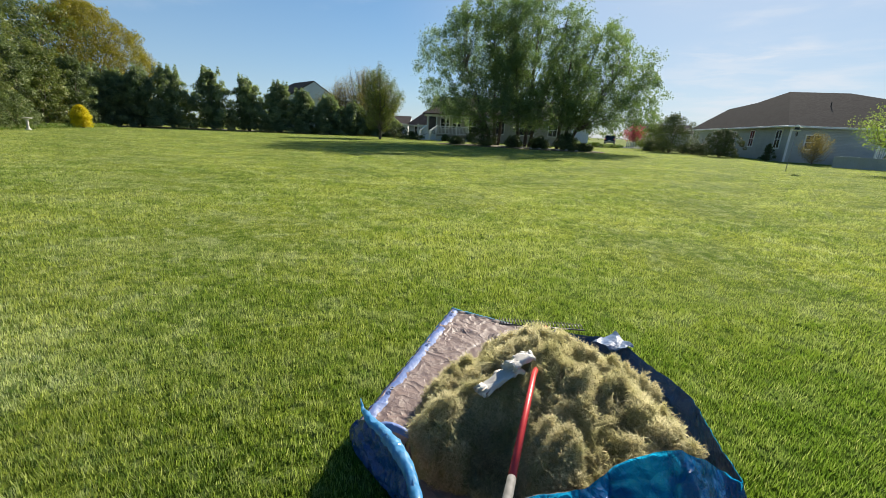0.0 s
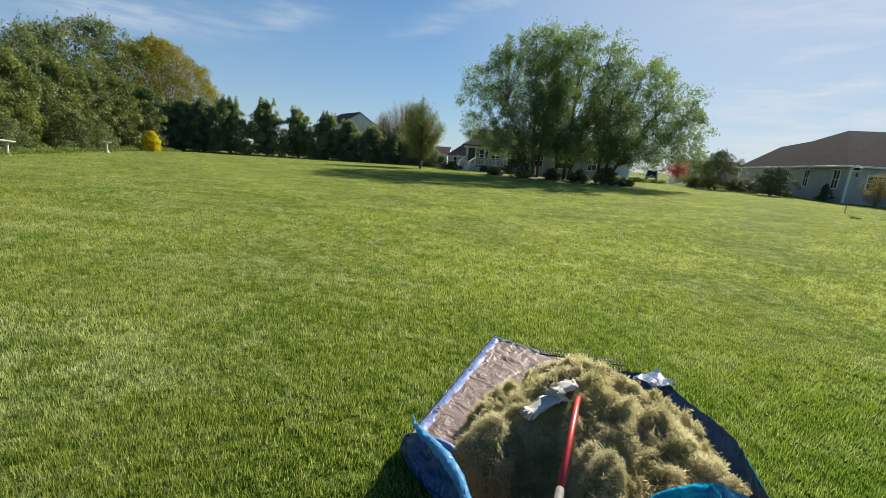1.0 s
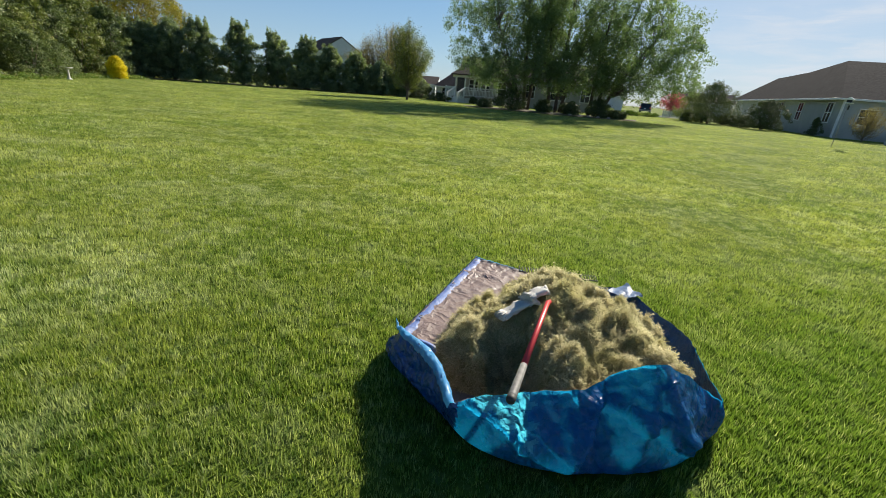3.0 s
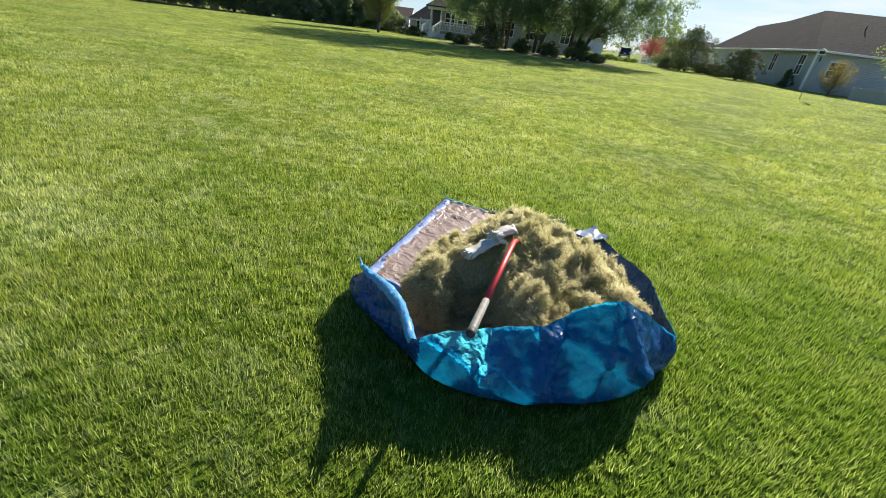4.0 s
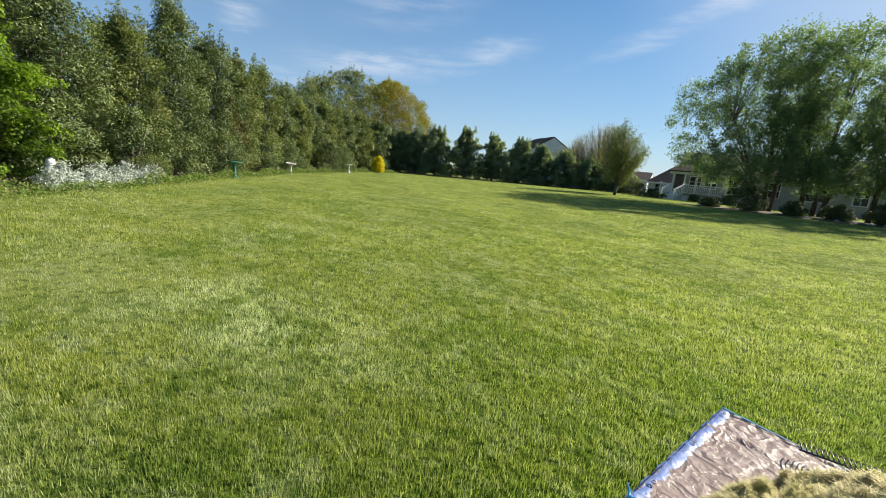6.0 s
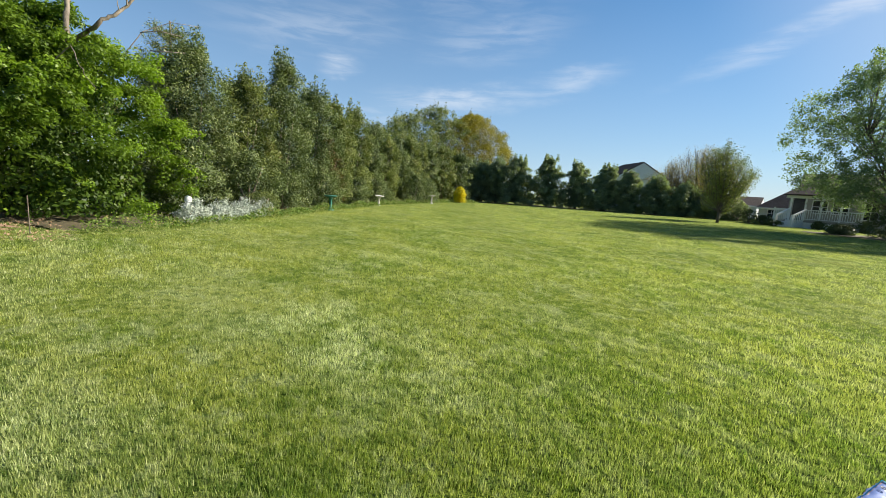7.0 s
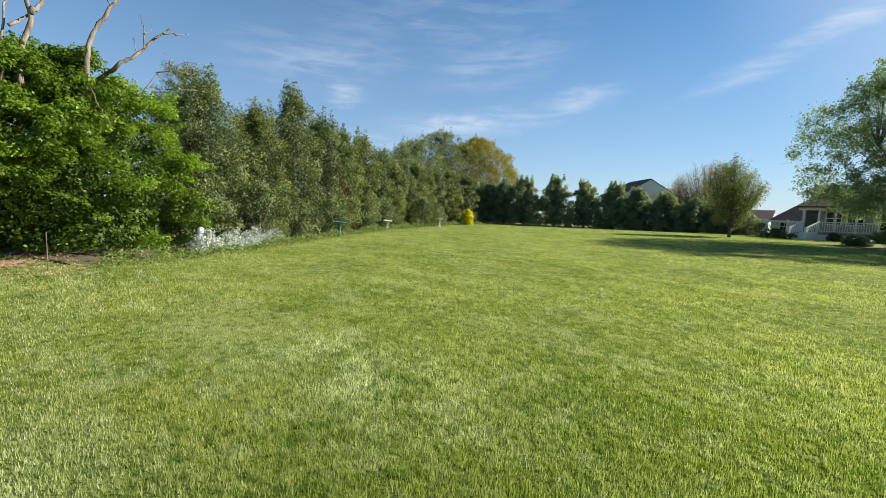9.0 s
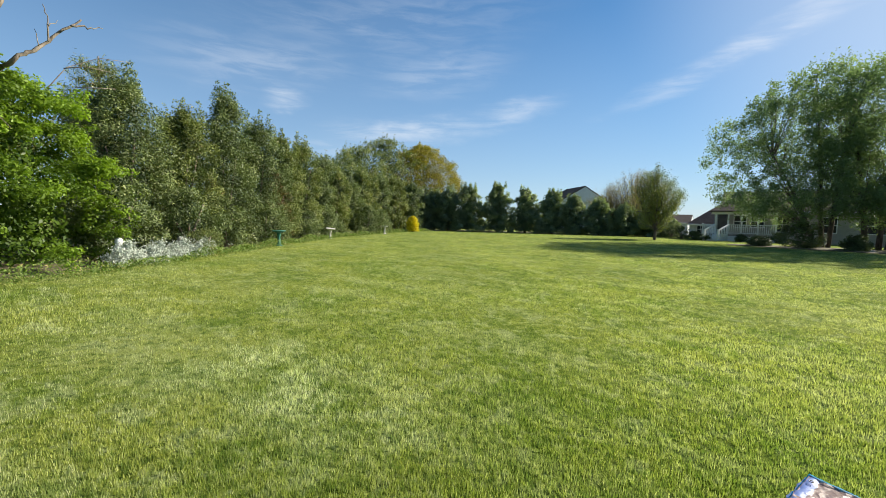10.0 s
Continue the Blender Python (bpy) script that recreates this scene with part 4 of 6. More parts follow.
def hay_heap():
    na, nr = 220, 80
    a = np.linspace(0, 2 * np.pi, na, endpoint=False)
    R = np.interp(a, hay_a, hay_r) * 1.06
    s = np.linspace(0.004, 1, nr)
    x = HAY_C[0] + (s[:, None] * R * np.cos(a)).ravel()
    y = HAY_C[1] + (s[:, None] * R * np.sin(a)).ravel()
    z = ground_z(x, y) + np.maximum(hay_height(x, y) + 0.03, 0.045) - 0.026
    i, j = np.meshgrid(np.arange(nr - 1), np.arange(na), indexing="ij")
    f = np.stack([i * na + j, (i + 1) * na + j, (i + 1) * na + (j + 1) % na, i * na + (j + 1) % na], -1).reshape(-1, 4)
    ob = thing("thatch_heap", "heap of matted dry grass thatch lying on the tarp", "thatch heap")
    part("matted_core", np_mesh("matted_core", np.stack([x, y, z], 1), f, True), HAY_CORE, ob)
    # loose strands
    rng = np.random.default_rng(11)
    n = 330000
    aa = rng.uniform(0, 2 * np.pi, n)
    rr = np.interp(aa, hay_a, hay_r) * np.sqrt(rng.random(n)) * 1.04
    px, py = HAY_C[0] + rr * np.cos(aa), HAY_C[1] + rr * np.sin(aa)
    e = 0.006
    h0 = hay_height(px, py)
    gx, gy = (hay_height(px + e, py) - h0) / e, (hay_height(px, py + e) - h0) / e
    pz = ground_z(px, py) + np.maximum(h0 + 0.03, 0.045) + rng.uniform(-0.018, 0.026, n)
    nrm = np.stack([-gx, -gy, np.ones(n)], 1)
    nrm /= np.linalg.norm(nrm, axis=1, keepdims=True)
    d = rng.normal(size=(n, 3))
    stray = np.where(rng.random(n) < 0.16, 0.25, 0.86)[:, None]
    d -= nrm * (d * nrm).sum(1, keepdims=True) * stray
    d /= np.linalg.norm(d, axis=1, keepdims=True)
    L = rng.uniform(0.009, 0.036, n)[:, None]
    W = rng.uniform(0.0006, 0.0013, n)[:, None]
    side = np.cross(d, nrm)
    side /= np.maximum(np.linalg.norm(side, axis=1, keepdims=True), 1e-6)
    p = np.stack([px, py, pz], 1)
    v = np.stack([p - d * L - side * W, p - d * L + side * W, p + d * L], 1).reshape(-1, 3)
    f = np.arange(3 * n).reshape(n, 3)
    st = part("loose_straw", np_mesh("loose_straw", v, f, tint=np.repeat(rng.random(n), 3)), HAY, ob, "loose straw-coloured strands")
    tagged(st, kind="stuff")
    return ob


hay_heap()

# landscape rake
rake = thing("landscape_rake", "wide landscape rake with red handle lying on the heap", "rake")
RA, RB = Vector((0.276, 0.888, 0.530)), Vector((0.611, 1.712, 0.433))
RD = (RB - RA).normalized()
RH = Vector((1.03, 2.75, 0.10))
part("grip", tube(bmesh.new(), [RA, RA + RD * 0.01, RA + RD * 0.20], [0.0125, 0.014, 0.0125], 14), GRIP, rake, "worn grey grip", True)
part("end_cap", tube(bmesh.new(), [RA - RD * 0.022, RA - RD * 0.016, RA + RD * 0.004], [0.008, 0.014, 0.0148], 14), BLACK, rake, "black rubber end cap", True)
part("handle", tube(bmesh.new(), [RA + RD * 0.198, RB - RD * 0.05, RB + Vector((0.03, 0.07, -0.05)), RB.lerp(RH, 0.4) - Vector((0, 0, 0.14)), RH], [0.0118, 0.0118, 0.0118, 0.0115, 0.011], 14), RED, rake, "red painted metal handle", True)
HL, HR = Vector((0.70, 2.79, 0.10)), Vector((1.30, 2.715, 0.095))
HD = (HR - HL).normalized()
HF = Vector((-HD.y, HD.x, 0))
bar = part("head_bar", tube(bmesh.new(), [HL, HR], 0.0055, 8), TINE, rake, "dark steel head bar", True)
for s in (0.32, 0.68):
    part("brace", tube(bmesh.new(), [HL.lerp(HR, s), (HL.lerp(HR, 0.5) - HF * 0.2)], 0.005, 6), TINE, rake, smooth=True)
for i in range(27):
    p = HL.lerp(HR, (i + 0.5) / 27)
    g = float(ground_z(p.x, p.y))
    part("tine", tube(bmesh.new(), [p, p + HF * 0.045 + Vector((0, 0, 0.010)), p + HF * 0.095 + Vector((0, 0, 0.004)), p + HF * 0.112 + Vector((0, 0, -0.022))], [0.0036, 0.0036, 0.0034, 0.0026], 5), TINE, rake, smooth=True)


def glove(at, seed, label):
    """A limp work glove: cuff, palm and fingers in one cloth shell."""
    rng = np.random.default_rng(seed)
    ob = thing("work_glove", label, "glove", at @ Matrix.Diagonal((0.98, 0.86, 0.90, 1)), "pair of gloves")
    bm = bmesh.new()
    sec = ((-0.125, 0.050, 0.030), (-0.11, 0.054, 0.032), (-0.06, 0.042, 0.026), (-0.03, 0.040, 0.024), (0.0, 0.048, 0.026), (0.04, 0.052, 0.024), (0.075, 0.046, 0.018))
    rings = []
    for x, w, h in sec:
        rings.append([bm.verts.new((x + 0.004 * rng.normal(), w * math.cos(a) * (1 + 0.14 * rng.normal()), 0.6 * (h + h * math.sin(a) * (1 + 0.3 * rng.normal())))) for a in np.linspace(0, 2 * np.pi, 18, endpoint=False)])
    for a, b in zip(rings, rings[1:]):
        for j in range(18):
            bm.faces.new((a[j], a[(j + 1) % 18], b[(j + 1) % 18], b[j]))
    bm.faces.new(rings[-1])
    inner = [bm.verts.new(v.co * 0.86 + Vector((0.02, 0, 0.004))) for v in rings[0]]
    for j in range(18):
        bm.faces.new((rings[0][(j + 1) % 18], rings[0][j], inner[j], inner[(j + 1) % 18]))
    bm.faces.new(list(reversed(inner)))
    part("palm", bm, CANVAS, ob, smooth=True)
    for i in range(4):
        y = -0.036 + 0.024 * i
        c = rng.uniform(-0.02, 0.03)
        part("finger", tube(bmesh.new(), [(0.055, y, 0.010), (0.085, y * 0.95 + c * 0.2, 0.013), (0.108, y * 0.8 + c * 0.6, 0.004 + c * 0.4), (0.118, y * 0.7 + c, -0.006 + c * 0.4), (0.122, y * 0.7 + c, -0.012 + c * 0.4)], [0.013, 0.0125, 0.0115, 0.010, 0.004], 10), CANVAS, ob, smooth=True)
    part("thumb", tube(bmesh.new(), [(-0.01, 0.030, 0.012), (0.02, 0.052, 0.012), (0.048, 0.060, 0.006), (0.058, 0.062, 0.002)], [0.016, 0.0145, 0.012, 0.004], 10), CANVAS, ob, smooth=True)
    return ob


glove(pose(0.480, 1.750, 0.340, -20, -20, 30) @ Matrix.Diagonal((0.92, 1.05, 1.5, 1)), 1, "limp grey-white cloth work glove lying on the heap")
glove(pose(0.578, 1.800, 0.398, -25, -14, 38) @ Matrix.Diagonal((0.62, 1.0, 1.6, 1)), 2, "crumpled grey-white cloth work glove on top of the other")

# ---------- planting along the lawn's edge ----------
# thicket overgrown with vines, with dead stems standing out of it
def thicket():
    rng = np.random.default_rng(21)
    ob = thing("vine_thicket", "dense bright green vine-covered thicket with dead stems standing out of it", "thicket", on_ground(-12.35, 0.7))
    boughs, per = 170, 6
    n = boughs * per
    c, r, tone = [], [], []
    for i in range(boughs):
        h = rng.random() ** 0.9
        a = rng.uniform(0, 2 * math.pi)
        wob = 1 + 0.12 * math.sin(3 * a + 1 + 5 * h) + 0.10 * math.sin(7 * a + 4 * h)
        q = np.interp(h, [0, 0.12, 0.35, 0.6, 0.8, 0.93, 1], [0.90, 1.0, 1.0, 0.90, 0.72, 0.48, 0.2]) * wob * rng.uniform(0.72, 1.02)
        shade = rng.random()
        root = Vector((2.2 * q * math.cos(a), 1.30 - 0.55 * h + 2.50 * q * math.sin(a), 0.18 + 4.05 * h))
        turn = a + rng.normal() * 0.5
        way = Vector((math.cos(turn), math.sin(turn), rng.uniform(-0.15, 0.55))).normalized()
        span = rng.uniform(0.35, 0.85)
        for j in range(per):
            w = j / (per - 1)
            c.append(root + way * span * (w - 0.45) + Vector((0, 0, -0.22 * span * w * w)) + Vector(rng.normal(size=3) * 0.07))
            r.append(rng.uniform(0.16, 0.30) * (1.1 - 0.5 * w))
            # tone by bough, lighter towards the tip, imitates lit sprays over dark ones
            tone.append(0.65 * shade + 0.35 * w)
    tone = np.array(tone)
    pos, nrm, k = clump_leaves(rng, c, r, 100000, 0.6, 0.7, 0.5)
    keep = pos[:, 2] > 0.03
    # low hollow on the side of the mulch
    keep &= ~((pos[:, 2] < 0.42 + 0.80 * np.clip(1.7 - pos[:, 1], 0, 1)) & (pos[:, 1] < 1.6) & (pos[:, 0] > -0.8) & (rng.random(len(pos)) < 0.97))
    pos, nrm, k = pos[keep], nrm[keep], k[keep]
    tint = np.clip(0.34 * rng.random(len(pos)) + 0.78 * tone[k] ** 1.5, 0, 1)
    # inner leaves with a low tint that paints in the thicket's dark interior
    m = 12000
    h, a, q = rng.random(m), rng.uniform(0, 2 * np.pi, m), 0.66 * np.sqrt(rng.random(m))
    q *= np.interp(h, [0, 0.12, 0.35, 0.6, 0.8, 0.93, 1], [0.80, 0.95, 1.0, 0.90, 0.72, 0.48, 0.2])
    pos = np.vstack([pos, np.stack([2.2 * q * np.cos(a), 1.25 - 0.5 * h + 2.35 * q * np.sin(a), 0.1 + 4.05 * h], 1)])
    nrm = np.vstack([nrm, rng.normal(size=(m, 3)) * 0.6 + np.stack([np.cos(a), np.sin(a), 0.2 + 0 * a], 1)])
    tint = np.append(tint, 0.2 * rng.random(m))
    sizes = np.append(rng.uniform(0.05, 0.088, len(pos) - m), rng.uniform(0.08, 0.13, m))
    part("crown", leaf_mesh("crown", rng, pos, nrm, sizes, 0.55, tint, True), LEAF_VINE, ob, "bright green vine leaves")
    # bare stems and limbs, from the tip down: line and radius
    stems = (
        (((0.43, -0.76, 4.97), (0.52, -0.7, 4.71), (0.61, -0.55, 4.41), (0.71, -0.45, 4.13), (0.8, -0.4, 3.81), (0.89, -0.37, 3.47), (0.99, -0.36, 3.01)), 0.045),
        (((0.44, -0.2, 5.42), (0.58, -0.22, 5.06), (0.72, -0.23, 4.61), (0.85, -0.25, 4.1), (0.99, -0.26, 3.6)), 0.085),
        (((0.43, -0.51, 5.16), (0.62, -0.44, 4.97), (0.8, -0.36, 4.8), (0.99, -0.28, 4.68)), 0.04),
        (((0.48, 0.33, 5.09), (0.58, 0.2, 4.83), (0.68, 0.14, 4.65), (0.79, 0.11, 4.27), (0.9, 0.05, 3.75), (1.01, 0.03, 3.3)), 0.038),
        (((0.48, 0.38, 5.64), (0.56, 0.38, 5.28), (0.64, 0.4, 5.05), (0.73, 0.5, 4.7), (0.8, 0.43, 4.3), (0.87, 0.32, 3.88), (0.95, 0.29, 3.52), (1.03, 0.3, 3.08)), 0.075),
        (((0.53, 0.75, 5.48), (0.7, 0.69, 5.11), (0.87, 0.58, 4.8), (1.05, 0.46, 4.59)), 0.055),
        (((0.51, 0.6, 4.88), (0.76, 0.4, 4.56), (1.02, 0.19, 4.28)), 0.04),
        (((0.79, 2.13, 6.2), (0.84, 1.94, 5.76), (0.87, 1.67, 5.2), (0.92, 1.46, 4.8), (0.98, 1.31, 4.39), (1.06, 1.23, 4.01), (1.15, 1.18, 3.52)), 0.072),
        (((0.67, 1.6, 5.86), (0.95, 1.58, 5.54), (1.23, 1.59, 5.15)), 0.018),
        (((0.75, 1.95, 5.79), (0.99, 1.8, 5.48), (1.24, 1.65, 5.19)), 0.018),
    )
    limbs = (
        (((0.96, 1.77, 4.07), (0.96, 1.91, 4.22), (0.97, 2.08, 4.37), (0.97, 2.23, 4.53), (1, 2.44, 4.82), (1.01, 2.59, 4.98), (1.02, 2.75, 5.15)), 0.055),
        (((1.16, 2.52, 4.91), (1.16, 2.74, 4.99), (1.14, 2.89, 5.01), (1.12, 3.06, 5.09)), 0.022),
        (((1.07, 2.2, 4.51), (1.01, 2.22, 4.76), (0.94, 2.23, 5.03), (0.86, 2.19, 5.26)), 0.02),
        (((1.07, 2.21, 4.8), (0.92, 2.4, 5.02)), 0.012),
        (((1.03, 2.07, 4.38), (0.83, 2.06, 4.76)), 0.012),
        (((1.75, 1.16, 3.3), (1.8, 1.24, 2.98), (1.86, 1.34, 2.76), (1.92, 1.46, 2.58)), 0.016),
    )

    def gnarled(line, r0, grow):
        """Bends a line a little between its points; thicker towards its foot, or thinner towards its tip."""
        pts = [Vector(line[0])]
        for a, b in zip(line, line[1:]):
            for q in (0.33, 0.67, 1.0):
                pts.append(Vector(a).lerp(Vector(b), q) + Vector(rng.normal(size=3) * (0.016 if q < 1 else 0.006)))
        m = len(pts) - 1
        rad = [r0 * ((0.55 + 0.45 * i / m) if grow else (1 - 0.65 * i / m)) * rng.uniform(0.9, 1.12) for i in range(m + 1)]
        return tube(bmesh.new(), pts, rad, 9)

    for line, r0 in stems:
        x, y, z = line[-1]
        line = (*line, (x - 0.5, y, z - 0.25), (x - 1.3, y - 0.05, z - 0.9)) if z < 4.2 else line
        part("dead_stem", gnarled(line, r0 * 0.74, True), BARK_DEAD, ob, "bleached bare dead stem", True)
    for i, (line, r0) in enumerate(limbs):
        x, y, z = line[0]
        line = ((x - 0.9, y - 0.5, z - 0.6), (x - 0.4, y - 0.2, z - 0.22), *line) if i in (0, 5) else line
        part("dead_limb", gnarled(line, r0 * 0.85, False), BARK_DEAD, ob, "bare dead limb", True)
    thin = (((-1.0, 2.6, 3.9), (-1.45, 3.17, 4.75), (-1.25, 3.78, 5.15), (-1.03, 4.39, 5.2)), ((-1.4, 3.1, 4.7), (-1.3, 3.5, 4.85), (-1.2, 4.0, 4.85)), ((-1.35, 3.3, 4.3), (-1.2, 4.1, 4.45)))
    for line in thin:
        part("dead_limb", tube(bmesh.new(), line, [0.014, 0.011, 0.008, 0.005][: len(line)], 6), BARK_DEAD, ob, "thin dead limb", True)
    part("stake", tube(bmesh.new(), [(2.5, 0.35, -0.1), (2.5, 0.35, 0.62)], 0.008, 6), BARK, ob, "thin upright stake")
    return ob


thicket()

# young pine behind
def young_pine(at):
    rng = np.random.default_rng(31)
    ob = thing("young_pine", "young pine with upright pale green candles behind the thicket", "pine tree", at)
    part("trunk", tube(bmesh.new(), [(0, 0, -0.1), (0.03, 0, 3), (0, 0.02, 5.6)], [0.11, 0.07, 0.02], 8), BARK, ob, smooth=True)
    pos, nrm = [], []
    for z in np.arange(2.2, 5.5, 0.42):
        for a in np.arange(0, 6.28, 1.05) + z:
            ln = 0.35 + 0.95 * (5.6 - z) / 3.4
            for s in np.linspace(0.25, 1, 9):
                for _ in range(26):
                    j = rng.normal(size=3) * 0.085
                    pos.append((s * ln * math.cos(a) + j[0], s * ln * math.sin(a) + j[1], z + 0.45 * s * s * ln + j[2]))
                    nrm.append(rng.normal(size=3))
    pos, nrm = np.array(pos), np.array(nrm)
    part("crown", leaf_mesh("crown", rng, pos, nrm, 0.13 * np.ones(len(pos)), 0.12), LEAF_HEDGE, ob, "fine grey-green needles")
    return ob


young_pine(on_ground(-15.0, 4.9))

# tall broadleaf hedge shrubs, two staggered rows
HEDGE = ((-14.2, 5.2, 4.8, 1.4), (-14.9, 7.1, 4.6, 1.3), (-15.5, 8.9, 5.3, 1.4), (-16.7, 11.0, 5.0, 1.4), (-18.0, 13.2, 5.15, 1.4), (-19.3, 15.5, 5.2, 1.4), (-20.7, 18.0, 4.6, 1.4), (-22.0, 20.5, 4.5, 1.4),
         (-23.3, 23.0, 4.7, 1.45), (-24.5, 25.6, 4.9, 1.5), (-25.7, 28.2, 5.2, 1.55), (-26.8, 31.0, 5.3, 1.6), (-27.4, 34.0, 5.3, 1.7), (-27.6, 37.2, 5.2, 1.8))
for i, (x, y, H, R) in enumerate(HEDGE):
    near = max(0.35, 1 - i * 0.055)
    holly = i in (0, 2, 3, 6, 8, 11, 13, 14)
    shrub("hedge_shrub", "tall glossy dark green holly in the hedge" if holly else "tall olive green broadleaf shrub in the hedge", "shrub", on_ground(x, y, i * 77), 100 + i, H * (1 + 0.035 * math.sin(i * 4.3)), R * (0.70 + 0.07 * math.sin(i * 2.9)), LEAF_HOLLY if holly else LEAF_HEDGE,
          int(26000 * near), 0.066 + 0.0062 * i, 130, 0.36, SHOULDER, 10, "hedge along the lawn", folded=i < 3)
BACK = ((-17.6, 2.8, 4.6, 1.9), (-18.3, 5.9, 5.0, 1.8), (-19.6, 9.1, 5.2, 1.8), (-21.4, 12.3, 5.3, 1.8), (-23.6, 15.8, 5.2, 1.9), (-25.8, 19.8, 5.4, 2.0), (-27.2, 24.4, 6.2, 2.2), (-29.2, 29.0, 7.4, 2.4), (-16.6, -0.8, 4.6, 2.0), (-15.6, -4.2, 4.4, 2.2), (-13.4, -6.6, 4.2, 2.0))
# the last three get darker leaves, standing in for shade behind the thicket
for i, (x, y, H, R) in enumerate(BACK):
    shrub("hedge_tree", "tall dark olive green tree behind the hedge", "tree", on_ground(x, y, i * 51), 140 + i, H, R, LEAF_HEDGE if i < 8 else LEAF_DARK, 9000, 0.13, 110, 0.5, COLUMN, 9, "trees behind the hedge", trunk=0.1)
# lower shrubs in front of the hedge
FRONT = ((-13.3, 6.4, 1.9, 0.95), (-14.9, 8.4, 1.8, 0.9), (-16.0, 10.9, 1.7, 1.0), (-18.1, 14.6, 1.5, 0.9), (-19.9, 17.8, 1.6, 1.0), (-21.5, 23.3, 2.2, 1.1), (-22.8, 26.2, 2.0, 1.0), (-12.9, 4.5, 2.2, 1.0))
for i, (x, y, H, R) in enumerate(FRONT):
    shrub("low_shrub", "rounded glossy evergreen shrub at the hedge's foot", "shrub", on_ground(x, y, i * 40), 160 + i, H, R, LEAF_HOLLY, 6500, 0.078, 60, 0.3, ROUND, 0, "low shrubs before the hedge")
# unseen shrubs added behind the hollow so that it stays as dark as shade
for i, (x, y, H, R) in enumerate(((-14.0, 0.9, 1.9, 1.1), (-14.3, -0.4, 2.1, 1.2), (-14.2, -1.9, 2.0, 1.2), (-14.6, -3.3, 2.2, 1.3))):
    shrub("hollow_fill_shrub", "dark shrub added to keep the hollow under the thicket dark", "shrub", on_ground(x, y, i * 70), 330 + i, H, R, LEAF_DARK, 4500, 0.10, 60, 0.3, ROUND, 0, "undergrowth of the thicket", fill=0.4)
shrub("bronze_shrub", "open shrub with bronze-brown leaves in the hedge", "shrub", on_ground(-17.6, 12.6), 171, 3.2, 0.8, LEAF_BROWN, 3000, 0.085, 50, 0.3, OVAL)
shrub("forsythia", "round bush covered in bright yellow flowers", "flowering bush", on_ground(-23.75, 32.4), 172, 1.5, 0.5, LEAF_GOLD, 5200, 0.10, 60, 0.26, ROUND)
shrub("lavender_mound", "low fine-leaved grey-green mound beside the silver plants", "plant", on_ground(-12.6, 6.5), 173, 0.75, 0.55, LEAF_HEDGE, 3500, 0.06, 40, 0.18, ROUND, aspect=0.2)

# silver-leaved edging plants
for i in range(11):
    x, y = -11.05 - 0.140 * i + 0.06 * math.sin(i * 5), 3.85 + 0.262 * i
    shrub("silver_plant", "low clump of silvery white foliage", "plant", on_ground(x, y, i * 33), 180 + i, 0.42 + 0.12 * math.sin(i * 2.1), 0.30, LEAF_SILVER, 1100, 0.062, 26, 0.12, ROUND, 4, "silver edging plants", aspect=0.35, trunk=0.012)

# ground cover along the edge of the bed
def ground_cover():
    rng = np.random.default_rng(41)
    e = np.array(EDGE)
    s = np.concatenate([[0], np.cumsum(np.linalg.norm(np.diff(e, axis=0), axis=1))])
    u = rng.uniform(0, s[-1], 24000)
    w = rng.normal(0.35, 0.42, len(u))
    x, y = np.interp(u, s, e[:, 0]) - w * 0.9, np.interp(u, s, e[:, 1]) + w * 0.45
    tall = 0.5 + 0.5 * np.sin(u * 2.1) * np.sin(u * 0.73 + 1)
    z = ground_z(x, y) + 0.03 + rng.random(len(u)) * (0.06 + 0.24 * tall)
    nrm = rng.normal(size=(len(u), 3)) * 0.6 + [0.3, 0, 0.8]
    solid("ground_cover", leaf_mesh("ground_cover", rng, np.stack([x, y, z], 1), nrm, 0.05 + 0.0022 * u, 0.5), LEAF_COVER, "low leafy ground cover along the bed's edge", "ground cover", kind="stuff")
    # wood chips and dead leaves strewn over the mulch
    n = 5200
    x, y = rng.uniform(-13.5, -8.75, n), rng.uniform(-6.5, 1.5, n)
    p = np.stack([x, y, ground_z(x, y) + 0.062 + 0.02 * rng.random(n)], 1)
    solid("wood_chips", leaf_mesh("wood_chips", rng, p, rng.normal(size=(n, 3)) * 0.35 + [0, 0, 1], 0.055 * np.ones(n), 0.45), WOODCHIP, "pale wood chips strewn on the mulch", "wood chips", kind="stuff")


ground_cover()


def bird_bath(at, material, label, h=0.62, lean=0.0):
    ob = thing("bird_bath", label, "bird bath", at @ pose(0, 0, 0, 0, lean, 0), "bird baths by the hedge")
    part("pedestal", lathe(((0.13, -0.06), (0.15, 0.0), (0.14, 0.03), (0.085, 0.06), (0.062, 0.16), (0.058, h * 0.6), (0.075, h - 0.10), (0.10, h - 0.06), (0.10, h - 0.055))), material, ob, smooth=True)
    part("bowl", lathe(((0.09, h - 0.06), (0.17, h - 0.045), (0.25, h - 0.01), (0.275, h + 0.03), (0.262, h + 0.035), (0.235, h + 0.008), (0.15, h - 0.02), (0.02, h - 0.028))), material, ob, smooth=True)
    return ob


bird_bath(on_ground(-14.62, 10.55), GREENSTONE, "dark green glazed bird bath on a pedestal", 0.60)
bird_bath(on_ground(-18.0, 16.4), CONCRETE, "pale concrete bird bath on a pedestal, tilted a little", 0.56, 5)
